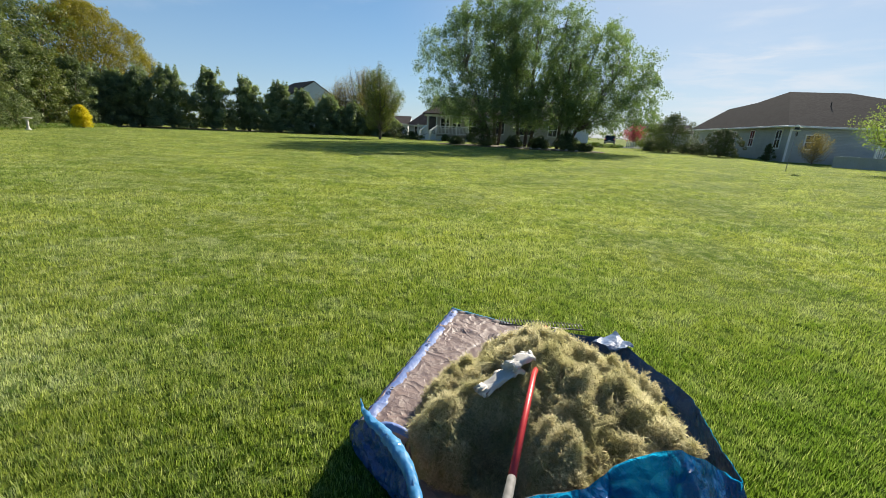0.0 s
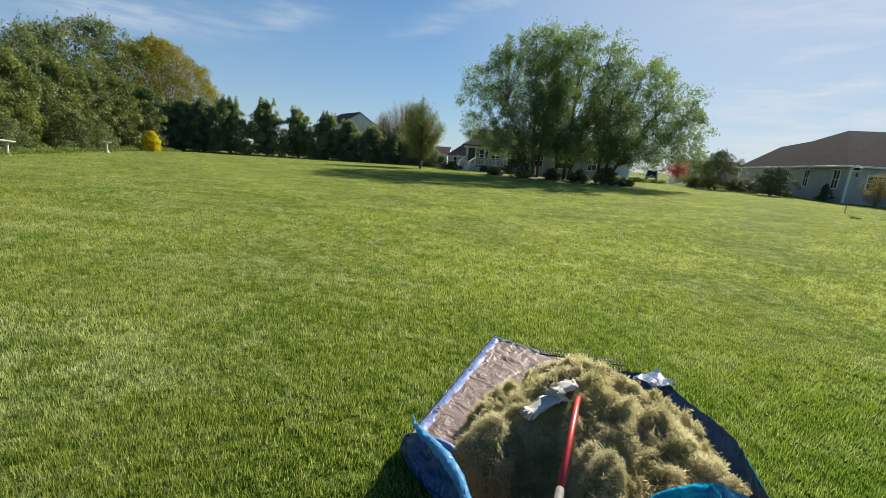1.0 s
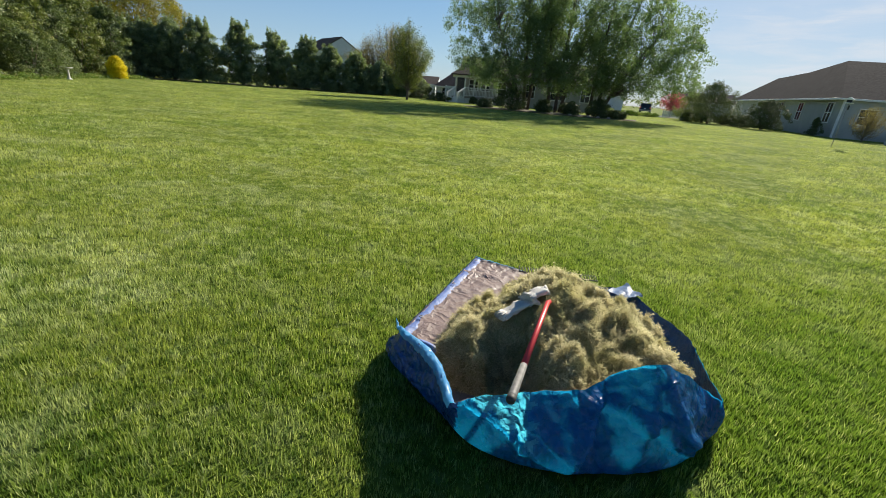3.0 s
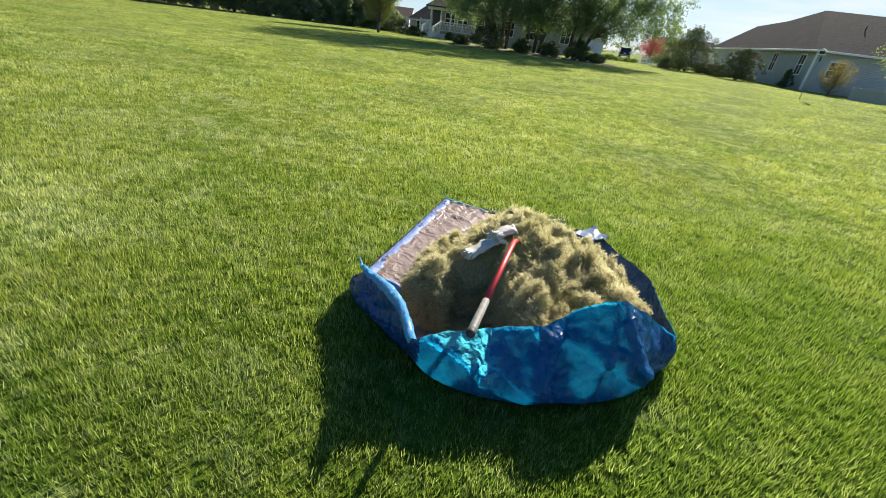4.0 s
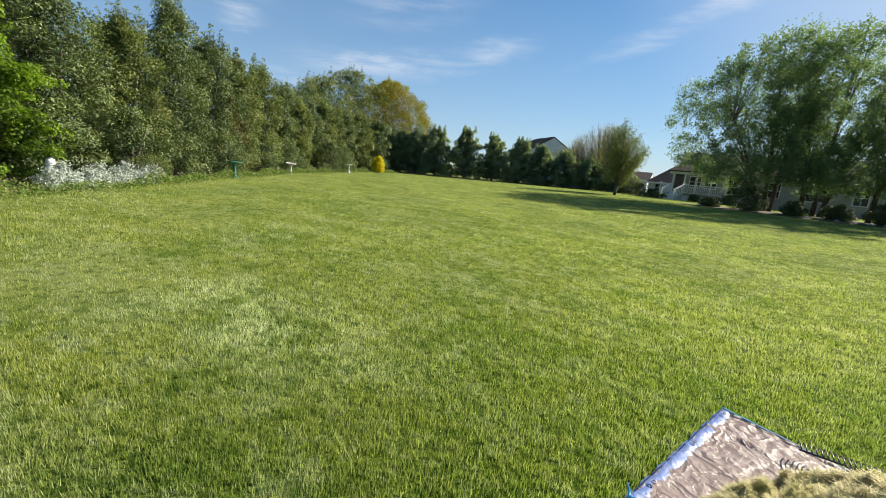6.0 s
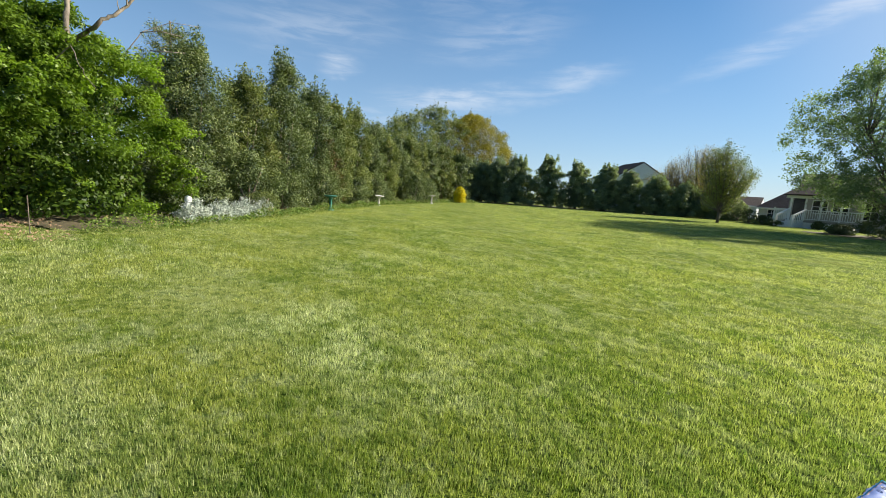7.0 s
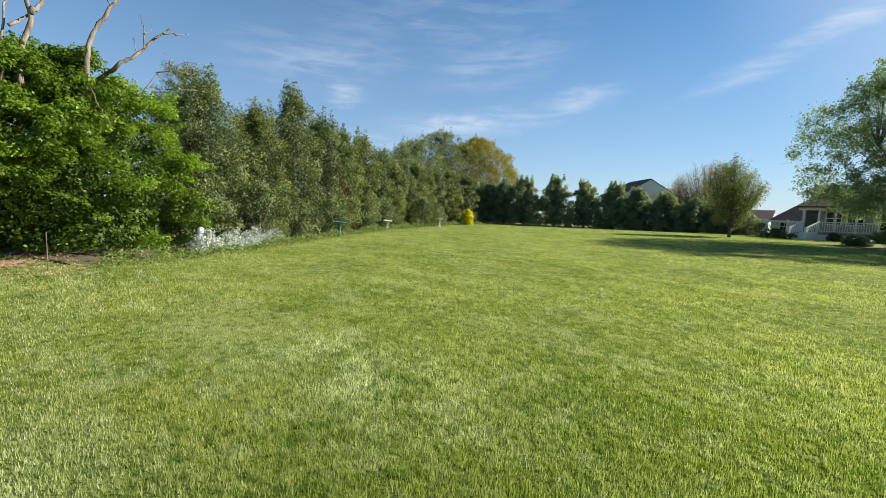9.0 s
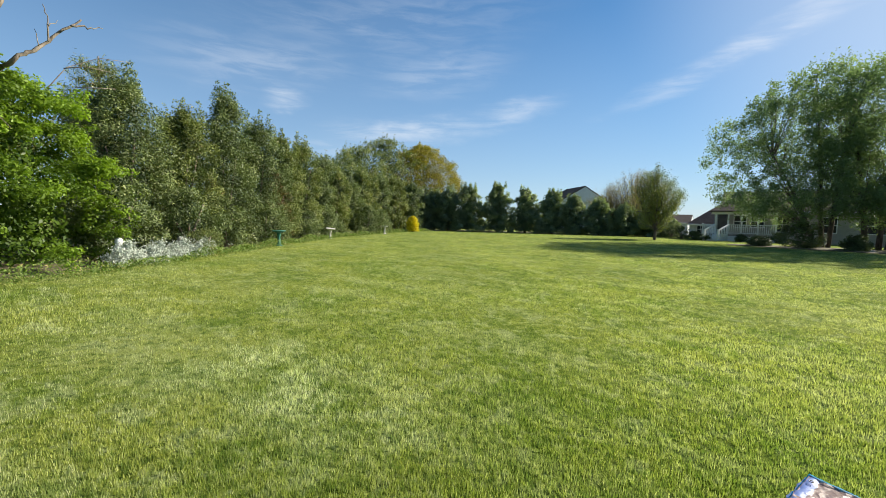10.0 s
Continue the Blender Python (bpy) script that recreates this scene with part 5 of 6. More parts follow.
bird_bath(on_ground(-21.4, 25.3), CONCRETE, "pale concrete bird bath on a pedestal", 0.62)


def garden_statue(at, material, label, h):
    prof = ((0.09, 0), (0.10, 0.03), (0.085, 0.06), (0.075, 0.12), (0.095, 0.2), (0.085, 0.28), (0.05, 0.34), (0.062, 0.39), (0.05, 0.44), (0.012, 0.465))
    return solid("garden_statue", lathe(tuple((r * h / 0.46, z * h / 0.46) for r, z in prof), 18), material, label, "statue", smooth=True, at=at)


garden_statue(on_ground(-11.55, 4.05), WHITE, "small white garden statue among silver plants", 0.62)
garden_statue(on_ground(-12.35, 5.75), STONE, "small weathered stone garden statue", 0.58)
pot = solid("flower_pot", lathe(((0.06, 0), (0.085, 0.13), (0.10, 0.135), (0.10, 0.17), (0.085, 0.17), (0.07, 0.1), (0.01, 0.09))), TERRACOTTA, "small orange-red clay pot on the mulch", "flower pot", smooth=True, at=on_ground(-10.9, 0.02, 0, 0.05))

# ---------- far end of the lawn ----------
# row of hollies
ROW = ((-29.2, 41.3, 5.0, 1.6), (-27.5, 42.0, 4.8, 1.6), (-25.8, 42.6, 5.2, 1.5), (-23.6, 43.6, 5.5, 1.85), (-20.3, 44.9, 5.6, 1.62), (-17.3, 46.1, 5.2, 1.58), (-14.4, 47.2, 4.9, 1.60), (-12.2, 48.2, 4.4, 1.35), (-9.5, 49.2, 4.0, 1.70), (-7.0, 50.2, 3.5, 1.38), (-4.8, 51.1, 3.1, 1.34), (-3.0, 51.8, 2.4, 1.1))
for i, (x, y, H, R) in enumerate(ROW):
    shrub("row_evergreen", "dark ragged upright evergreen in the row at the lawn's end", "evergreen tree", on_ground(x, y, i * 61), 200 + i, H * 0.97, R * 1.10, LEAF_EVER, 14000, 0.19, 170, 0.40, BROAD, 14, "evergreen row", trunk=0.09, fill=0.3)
for x, y, H, R in ((-14.9, 47.6, 1.9, 0.8), (-8.9, 49.2, 0.8, 0.7), (-11.2, 48.4, 0.6, 0.6), (-4.1, 50.4, 1.2, 0.9)):
    shrub("low_evergreen", "small rounded green bush at the row's foot", "shrub", on_ground(x, y), 215 + int(H * 10), H, R, LEAF_HEDGE, 2200, 0.13, 40, 0.25, ROUND, 0, "small bushes at the row")
# trees over the hedge corner
shrub("olive_tree", "large rounded tree with olive-yellow spring buds", "tree", on_ground(-33.0, 46.8), 220, 11.2, 6.6, LEAF_OLIVE, 66000, 0.19, 620, 0.7, DOME, 12, trunk=0.2, aspect=0.4)
shrub("dark_tree", "large dark green rounded tree behind the hedge", "tree", on_ground(-34.0, 40.0), 221, 11.0, 5.8, LEAF_HEDGE, 26000, 0.18, 380, 0.65, DOME, 14, trunk=0.2)
shrub("dark_tree", "dark green rounded tree behind the hedge", "tree", on_ground(-32.0, 33.0), 222, 8.8, 4.2, LEAF_HEDGE, 16000, 0.17, 240, 0.6, DOME, 10, trunk=0.16)


def fan_tree(name, label, at, seed, H, R, leaf, n, size, bare, twigs=60, category="tree", bark=None, rise=1.0, clump=0.3):
    """A small tree with many upswept limbs and thin, open foliage along them."""
    rng = np.random.default_rng(seed)
    ob = thing(name, label, category, at)
    bm = bmesh.new()
    tube(bm, [(0, 0, -0.1), (0.02, 0.01, bare), (0, 0, bare + 0.25 * H)], [0.02 * H, 0.016 * H, 0.01 * H], 9)
    part("trunk", bm, bark or BARK, ob, smooth=True)
    bm = bmesh.new()
    c, r = [], []
    for i in range(twigs):
        a = 2.4 * i + rng.uniform(-0.3, 0.3)
        h0 = bare + 0.45 * H * rng.random() ** 1.5
        q = rng.random() ** 0.6
        tipz = min(H, h0 + (H - h0) * (0.28 + 0.70 * (1 - 0.85 * q * q)) * rise * rng.uniform(0.72, 1.06))
        tipr = R * q * rng.uniform(0.75, 1.15) * math.sqrt(max(0.08, 1 - ((tipz - bare - 0.42 * H) / (0.62 * H)) ** 2))
        p0, p2 = Vector((0, 0, h0)), Vector((tipr * math.cos(a), tipr * math.sin(a), tipz))
        p1 = p0.lerp(p2, 0.5) + Vector((0.18 * tipr * math.cos(a), 0.18 * tipr * math.sin(a), -0.08 * H))
        tube(bm, [p0, p1, p2], [0.006 * H, 0.004 * H, 0.0012 * H], 5, False)
        for s in np.linspace(0.3, 1, 7):
            p = p0.lerp(p1, s * 2) if s < 0.5 else p1.lerp(p2, s * 2 - 1)
            c.append(p)
            r.append(clump * rng.uniform(0.6, 1.3))
    part("branch_work", bm, bark or BARK, ob, smooth=True)
    pos, nrm, k = clump_leaves(rng, c, r, n, 0.3, 1.1)
    part("crown", leaf_mesh("crown", rng, pos, nrm, size * np.ones(len(pos)), 0.45), leaf, ob)
    return ob


fan_tree("brown_tree", "bare brownish tree with fine twigs behind the thicket", on_ground(-17.6, -1.3), 233, 5.6, 1.7, LEAF_BROWN, 5000, 0.07, 0.6, 90, bark=BARK_BIRCH, clump=0.25)
fan_tree("young_tree", "slender upswept young tree with sparse olive green leaves", on_ground(-3.1, 39.6), 230, 6.5, 2.3, LEAF_YOUNG, 21000, 0.12, 0.7, 90, bark=BARK_BIRCH, clump=0.34)
fan_tree("tan_tree", "bare tan tree with fine budding twigs", on_ground(-6.4, 56.0), 231, 8.2, 5.0, LEAF_TAN, 30000, 0.12, 0.8, 140, bark=BARK_BIRCH, clump=0.45)
fan_tree("tan_tree", "low wide tan tree with fine budding twigs", on_ground(-9.4, 55.5), 232, 6.4, 3.2, LEAF_TAN, 12000, 0.12, 0.6, 90, bark=BARK_BIRCH, clump=0.45)

# ---------- river birches in the island bed ----------
def birch(at, seed, lobes, stems, n, label):
    """A many-stemmed birch: stems, limbs and loose hanging foliage inside the given lobes (centre, radii)."""
    rng = np.random.default_rng(seed)
    ob = thing("river_birch", label, "birch tree", at, "birches in the island bed")
    c = []
    for (cx, cy, cz, rx, ry, rz), share in lobes:
        for i in range(int(185 * share)):
            d = rng.normal(size=3)
            d /= np.linalg.norm(d)
            q = rng.uniform(0.76, 1.05) if rng.random() < 0.86 else rng.uniform(0.40, 0.72)
            p = np.array((cx + rx * q * d[0], cy + ry * q * d[1], cz + rz * q * d[2]))
            if p[2] < 1.4 + 0.6 * rng.random():
                p[2] = 1.5 + 1.9 * rng.random()
            c.append(p)
    for i, (dx, dy, hx, hy, hz) in enumerate(stems):
        bm = tube(bmesh.new(), [(dx, dy, -0.2), (dx + 0.25 * (hx - dx), dy + 0.25 * (hy - dy), 0.3 * hz), (dx + 0.6 * (hx - dx), dy + 0.6 * (hy - dy), 0.65 * hz), (hx, hy, hz)], [0.15, 0.12, 0.08, 0.025], 9)
        part("stem", bm, BARK_BIRCH, ob, "brown peeling birch stem", True)
    # limbs run from a stem out to each clump, twigs spray from them, leaves sit along the twigs
    bm = bmesh.new()
    start, way, tone = [], [], []
    for i, p in enumerate(c):
        s = min(stems, key=lambda q: abs(q[2] * 0.6 + q[0] * 0.4 - p[0]) + rng.uniform(0, 2.5))
        t = float(np.clip(p[2] / s[4] - rng.uniform(0.15, 0.45), 0.22, 0.93))
        p0 = Vector((s[0] + (s[2] - s[0]) * t, s[1] + (s[3] - s[1]) * t, s[4] * t * 0.97))
        p1 = Vector(p)
        bend = p0.lerp(p1, 0.55) + Vector((0, 0, 0.10 * (p1 - p0).length))
        if i % 3 == 0 and (p1 - p0).length < 4.5:
            tube(bm, [p0, bend, p1], [0.03, 0.017, 0.006], 4, False)
        out = (p1 - Vector((p0.x, p0.y, p1.z * 0.7))).normalized()
        shade = rng.random()
        size = rng.uniform(0.45, 1.0)
        for j in range(12):
            d = (out * 0.35 + Vector(rng.normal(size=3)) + Vector((0, 0, rng.uniform(0.1, 1.3) if p[2] > 5.5 else rng.uniform(-0.5, 0.8)))).normalized()
            start.append(p1 + Vector(rng.normal(size=3) * 0.22 * size))
            way.append(d * size * rng.uniform(0.45, 1.15))
            tone.append(shade)
    part("branch_work", bm, BARK_BIRCH, ob, smooth=True)
    start, way, tone = np.array(start), np.array(way), np.array(tone)
    k = rng.integers(len(start), size=n)
    along = rng.random(n)
    pos = start[k] + way[k] * along[:, None] + rng.normal(size=(n, 3)) * (0.13 - 0.08 * along)[:, None]
    nrm = rng.normal(size=(n, 3)) + [0, 0, 0.35]
    tint = np.clip(0.30 * rng.random(n) + 0.60 * tone[k] + 0.10 * along, 0, 1)
    keep = pos[:, 2] > 1.0
    part("crown", leaf_mesh("crown", rng, pos[keep], nrm[keep], 0.128 * np.ones(keep.sum()), 0.62, tint[keep]), LEAF_BIRCH, ob, "fresh green small birch leaves")
    return ob


birch(on_ground(6.9, 35.6), 240, (((-2.2, 0.3, 6.0, 4.5, 4.2, 4.3), 1.2), ((-0.6, 0.3, 7.9, 3.9, 3.8, 3.8), 1.4), ((-1.2, -2.0, 3.0, 4.6, 2.4, 1.5), 0.55)),
      ((-0.2, 0, -3.0, 0.5, 6.8), (0.1, 0.2, -0.8, 0.8, 11.4), (0.3, -0.1, 0.8, -1.2, 9.8)), 68000, "large many-stemmed river birch with fresh green leaves")
birch(on_ground(9.3, 34.6), 241, (((0.2, 0.2, 7.6, 4.2, 4.0, 4.1), 1.6), ((0.8, -0.6, 4.4, 4.2, 3.8, 2.8), 0.55), ((0.4, -2.2, 2.9, 3.6, 2.0, 1.3), 0.35)),
      ((-0.5, 0.1, -1.8, 0.6, 10.5), (0.0, 0.0, 0.4, 0.4, 11.9), (0.35, 0.1, 2.2, -0.6, 9.8)), 58000, "tall many-stemmed river birch in full leaf")
birch(on_ground(12.0, 33.6), 242, (((2.0, -0.3, 5.9, 4.3, 4.0, 3.3), 1.3), ((3.4, -0.8, 4.2, 3.7, 3.4, 2.6), 0.65), ((2.6, -1.8, 2.8, 4.0, 2.2, 1.2), 0.35)),
      ((-0.3, 0, 0.4, 0.6, 9.6), (0.1, 0.1, 2.4, 0.2, 9.2), (0.3, -0.1, 4.4, -0.8, 7.2)), 47000, "wide spreading river birch with hanging outer branches")
solid("bed_island", np_mesh("bed_island", np.array([(8.6 + 6.8 * s * math.cos(a) + 0.25 * math.sin(3 * a), 34.4 + 3.0 * s * math.sin(a) - 0.28 * (6.8 * s * math.cos(a)), 0.33 + 0.10 * (1 - s) - (0.06 if s == 1 else 0)) for s in (0.01, 0.3, 0.6, 0.85, 0.97, 1) for a in np.linspace(0, 2 * np.pi, 48, endpoint=False)]),
      np.array([(i * 48 + j, (i + 1) * 48 + j, (i + 1) * 48 + (j + 1) % 48, i * 48 + (j + 1) % 48) for i in range(5) for j in range(48)]), True), SOIL, "dark soil island bed under the birches", "bed", kind="structure")
for i, (x, y, H, R) in enumerate(((5.6, 33.8, 1.7, 1.15), (8.0, 33.2, 0.9, 0.7), (10.0, 32.8, 0.95, 0.75), (12.0, 32.2, 1.35, 0.8), (13.2, 32.1, 0.55, 0.7), (3.6, 35.2, 0.6, 0.6))):
    shrub("island_shrub", "dense dark rounded shrub under the birches", "shrub", on_ground(x, y, i * 50), 250 + i, H, R, LEAF_DARK, 3000, 0.12, 45, 0.28, ROUND, 0, "shrubs in the island bed")
rk = np.random.default_rng(7)
for i in range(7):
    bm = bmesh.new()
    bmesh.ops.create_icosphere(bm, subdivisions=2, radius=0.13)
    for v in bm.verts:
        v.co *= 1 + 0.25 * noise.noise(v.co * 6 + Vector((i, 0, 0)))
        v.co.z *= 0.6
    x = 8.5 + 0.65 * i
    solid("edging_stone", bm, STONE, "rough grey edging stone by the bed", "stone", "edging stones", at=on_ground(x, 32.3 - 0.2 * i + 0.15 * rk.random(), 40 * i, 0.08))

# ---------- houses ----------
def poly_mesh(name, verts, faces):
    me = bpy.data.meshes.new(name)
    me.from_pydata(verts, [], faces)
    me.update()
    return me


def window(parent, at, w, h, label="white-framed sash window"):
    """A sash window in the plane of its own x and z, facing -y."""
    t = 0.07
    bm = bmesh.new()
    for a in ((-w / 2 - t, -w / 2, 0, h), (w / 2, w / 2 + t, 0, h), (-w / 2 - t, w / 2 + t, -t, 0), (-w / 2 - t, w / 2 + t, h, h + t), (-w / 2, w / 2, h / 2 - 0.025, h / 2 + 0.025), (-0.015, 0.015, 0.02, h - 0.02)):
        box(bm, a[0], a[1], -0.06, 0.02, a[2], a[3])
    ob = part("window", bm, WHITE, parent, label)
    ob.matrix_basis = at
    for z0, z1 in ((0.0, h / 2 - 0.025), (h / 2 + 0.025, h)):
        part("pane", boxed(-w / 2, w / 2, -0.03, 0.0, z0, z1), GLASS, ob)
    return ob


def gable_house(name, label, at, W, D, eave, ridge, siding, shingle, over=0.35, windows=(), along="x", hip=0.0):
    """A house with a gable roof; its ridge runs along x or y. The front faces -y."""
    ob = thing(name, label, "house", at)
    bm = boxed(0, W, 0, D, -0.4, eave)
    part("wall", bm, siding, ob, "lapped house siding")
    if along == "x":
        v = [(-over, -over, eave - 0.1), (W + over, -over, eave - 0.1), (W + over, D + over, eave - 0.1), (-over, D + over, eave - 0.1), (-over + hip, D / 2, ridge), (W + over, D / 2, ridge)]
        f = [(0, 1, 5, 4), (2, 3, 4, 5), (3, 0, 4), (1, 2, 5), (3, 2, 1, 0)]
        g = [[(x, 0.02, eave - 0.1), (x, D - 0.02, eave - 0.1), (x, D / 2, ridge - 0.22)] for x in (0, W)]
    else:
        v = [(-over, -over, eave - 0.1), (-over, D + over, eave - 0.1), (W + over, D + over, eave - 0.1), (W + over, -over, eave - 0.1), (W / 2, -over, ridge), (W / 2, D + over, ridge)]
        f = [(1, 0, 4, 5), (3, 2, 5, 4), (0, 3, 4), (2, 1, 5), (0, 1, 2, 3)]
        g = [[(0.02, y, eave - 0.1), (W - 0.02, y, eave - 0.1), (W / 2, y, ridge - 0.22)] for y in (0, D)]
    part("roof", poly_mesh("roof", v, f), shingle, ob, "shingled gable roof")
    for k, tri in enumerate(g):
        if hip and not k:
            continue
        n = over + 0.01 if k else -over - 0.01
        off = (n, 0, 0) if along == "x" else (0, n, 0)
        a = [Vector(p) + Vector(off) for p in tri]
        b = [p + Vector(off) * 0.06 for p in a]
        part("gable", poly_mesh("gable", [tuple(p) for p in a + b], [(0, 1, 2), (5, 4, 3), (0, 3, 4, 1), (1, 4, 5, 2), (2, 5, 3, 0)]), siding, ob, "sided gable end")
    part("fascia", boxed(-over - 0.04, W + over + 0.04, -over - 0.05, -over, eave - 0.26, eave - 0.08), WHITE, ob, "white fascia board")
    for x, z, w, h in windows:
        window(ob, pose(x, -0.0, z), w, h)
    return ob


# grey hip-roofed bungalow
A_DIR, B_DIR, C0 = Vector((0.33, 0.944, 0)), Vector((0.944, -0.33, 0)), Vector((29.0, 30.8, 0.3))
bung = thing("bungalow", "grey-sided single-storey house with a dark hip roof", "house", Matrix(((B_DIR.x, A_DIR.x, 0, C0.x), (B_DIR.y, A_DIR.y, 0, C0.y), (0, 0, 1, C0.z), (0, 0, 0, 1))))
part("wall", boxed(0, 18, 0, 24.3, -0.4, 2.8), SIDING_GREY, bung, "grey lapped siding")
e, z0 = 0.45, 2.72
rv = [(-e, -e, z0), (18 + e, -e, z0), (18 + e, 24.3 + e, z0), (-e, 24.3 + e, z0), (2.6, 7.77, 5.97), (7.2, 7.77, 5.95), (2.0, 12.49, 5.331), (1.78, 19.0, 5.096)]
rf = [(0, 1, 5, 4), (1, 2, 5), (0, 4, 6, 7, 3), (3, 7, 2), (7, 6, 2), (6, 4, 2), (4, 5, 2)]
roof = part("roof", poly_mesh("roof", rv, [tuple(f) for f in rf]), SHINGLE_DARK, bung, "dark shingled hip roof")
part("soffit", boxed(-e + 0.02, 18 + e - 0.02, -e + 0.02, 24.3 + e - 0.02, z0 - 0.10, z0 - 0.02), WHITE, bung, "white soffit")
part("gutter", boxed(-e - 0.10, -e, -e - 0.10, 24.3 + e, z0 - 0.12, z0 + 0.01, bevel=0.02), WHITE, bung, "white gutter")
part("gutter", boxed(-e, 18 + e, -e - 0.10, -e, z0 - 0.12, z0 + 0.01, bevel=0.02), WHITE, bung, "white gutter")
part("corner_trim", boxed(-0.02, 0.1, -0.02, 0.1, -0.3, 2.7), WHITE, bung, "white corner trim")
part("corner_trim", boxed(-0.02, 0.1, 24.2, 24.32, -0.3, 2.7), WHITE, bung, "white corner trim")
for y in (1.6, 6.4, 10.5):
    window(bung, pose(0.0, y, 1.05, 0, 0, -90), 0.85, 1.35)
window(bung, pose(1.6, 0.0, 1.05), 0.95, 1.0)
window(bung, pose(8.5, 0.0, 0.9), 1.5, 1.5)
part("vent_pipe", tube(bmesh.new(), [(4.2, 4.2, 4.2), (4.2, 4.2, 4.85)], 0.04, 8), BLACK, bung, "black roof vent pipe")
# back door deck with white rail
deck = thing("deck", "low deck with a white railing and stair behind the bungalow", "deck", Matrix(((B_DIR.x, A_DIR.x, 0, C0.x), (B_DIR.y, A_DIR.y, 0, C0.y), (0, 0, 1, C0.z), (0, 0, 0, 1))))
part("platform", boxed(3.6, 12.0, -3.4, -0.03, 0.35, 0.5), STONE, deck, "weathered deck boards")
part("skirting", boxed(3.7, 11.9, -3.35, -0.1, -0.1, 0.34), SIDING_GREY, deck)
for i, x in enumerate((3.7, 5.2)):
    part("post", boxed(x, x + 0.1, -3.4, -3.3, 0.2, 1.5), WHITE, deck, "white rail post")
part("rail", boxed(3.75, 5.25, -3.38, -3.32, 1.36, 1.42), WHITE, deck, "white top rail")
for i in range(11):
    part("baluster", boxed(3.86 + 0.125 * i, 3.90 + 0.125 * i, -3.37, -3.33, 0.5, 1.37), WHITE, deck)
for i in range(3):
    part("step", boxed(2.7 + 0.3 * i, 3.0 + 0.3 * i, -2.9, -1.9, -0.1, 0.14 + 0.13 * i), STONE, deck)
# low board fence beside it
fence = thing("low_fence", "low grey board fence along the neighbour's yard", "fence", on_ground(27.2, 25.2, -42))
for i in range(34):
    part("board", boxed(i * 0.2, i * 0.2 + 0.19, 0, 0.03, -0.1, 0.72), SIDING_GREY, fence)
part("rail", boxed(0, 6.8, -0.03, 0.0, 0.64, 0.72), SIDING_GREY, fence)
shrub("round_evergreen", "large dark rounded evergreen beside the bungalow", "shrub", on_ground(27.2, 35.4), 260, 2.35, 1.65, LEAF_DARK, 18000, 0.07, 190, 0.2, ROUND, fill=0.35)
shrub("cone_evergreen", "small dark cone-shaped evergreen beside the bungalow", "shrub", on_ground(28.3, 31.6), 261, 1.3, 0.52, LEAF_DARK, 6000, 0.05, 90, 0.12, CONE, fill=0.3)
for i, (x, y, H, R) in enumerate(((27.0, 37.6, 1.0, 0.8), (27.6, 39.6, 0.9, 0.8), (27.9, 41.5, 0.9, 0.8), (26.4, 42.6, 1.1, 0.9), (25.6, 43.6, 0.9, 0.8))):
    shrub("foundation_shrub", "low dark shrub along the bungalow", "shrub", on_ground(x, y, i * 44), 262 + i, H, R, LEAF_DARK, 1500, 0.12, 30, 0.22, ROUND, 0, "shrubs by the bungalow")
shrub("big_bush", "tall loose olive green bush", "shrub", on_ground(26.6, 41.9), 268, 3.7, 2.3, LEAF_DEEP, 16000, 0.095, 130, 0.42, ROUND, 8)
shrub("big_bush", "loose yellow-green bush beside the bungalow", "shrub", on_ground(27.2, 46.5), 269, 2.8, 1.6, LEAF_YOUNG, 4000, 0.14, 60, 0.4, OVAL, 6)
fan_tree("tan_bush", "tan twiggy bush by the bungalow's corner", on_ground(27.9, 27.3), 270, 2.35, 1.1, LEAF_TAN, 6500, 0.06, 0.03, 60, "shrub", clump=0.16)
fan_tree("pale_tree", "small tree with pale green young leaves", on_ground(24.5, 19.5), 271, 4.3, 1.8, LEAF_PALE, 14000, 0.09, 1.2, 70, clump=0.34)
shrub("corner_bush", "dark bush beside the low fence", "shrub", on_ground(30.0, 23.6), 272, 1.4, 0.9, LEAF_DARK, 2500, 0.1, 40, 0.25, ROUND)


def bird_feeder(at):
    ob = thing("bird_feeder", "bird feeder with pale roof on a thin metal pole", "bird feeder", at)
    part("pole", tube(bmesh.new(), [(0, 0, -0.2), (0, 0, 1.95)], 0.016, 8), STEEL, ob, smooth=True)
    part("arm", tube(bmesh.new(), [(0, 0, 1.9), (0.06, 0, 2.0), (0.2, 0, 2.0), (0.26, 0, 1.9)], 0.01, 6), STEEL, ob, smooth=True)
    part("tray", boxed(-0.2, 0.2, -0.15, 0.15, 1.95, 1.98, bevel=0.008), WHITE, ob)
    part("box", boxed(-0.12, 0.12, -0.09, 0.09, 1.98, 2.12), GLASS, ob, "clear seed box")
    part("roof", poly_mesh("roof", [(-0.23, -0.17, 2.1), (0.23, -0.17, 2.1), (0.23, 0.17, 2.1), (-0.23, 0.17, 2.1), (-0.23, 0, 2.22), (0.23, 0, 2.22)], [(0, 1, 5, 4), (2, 3, 4, 5), (3, 0, 4), (1, 2, 5), (3, 2, 1, 0)]), WHITE, ob, "pale pitched roof")
    part("hanging_feeder", lathe(((0.04, 1.68), (0.05, 1.7), (0.05, 1.84), (0.02, 1.88), (0.005, 1.9)), 12), BLACK, ob, "small dark hanging feeder").location = (0.26, 0, 0)
    return ob


bird_feeder(on_ground(18.78, 19.67, 40))

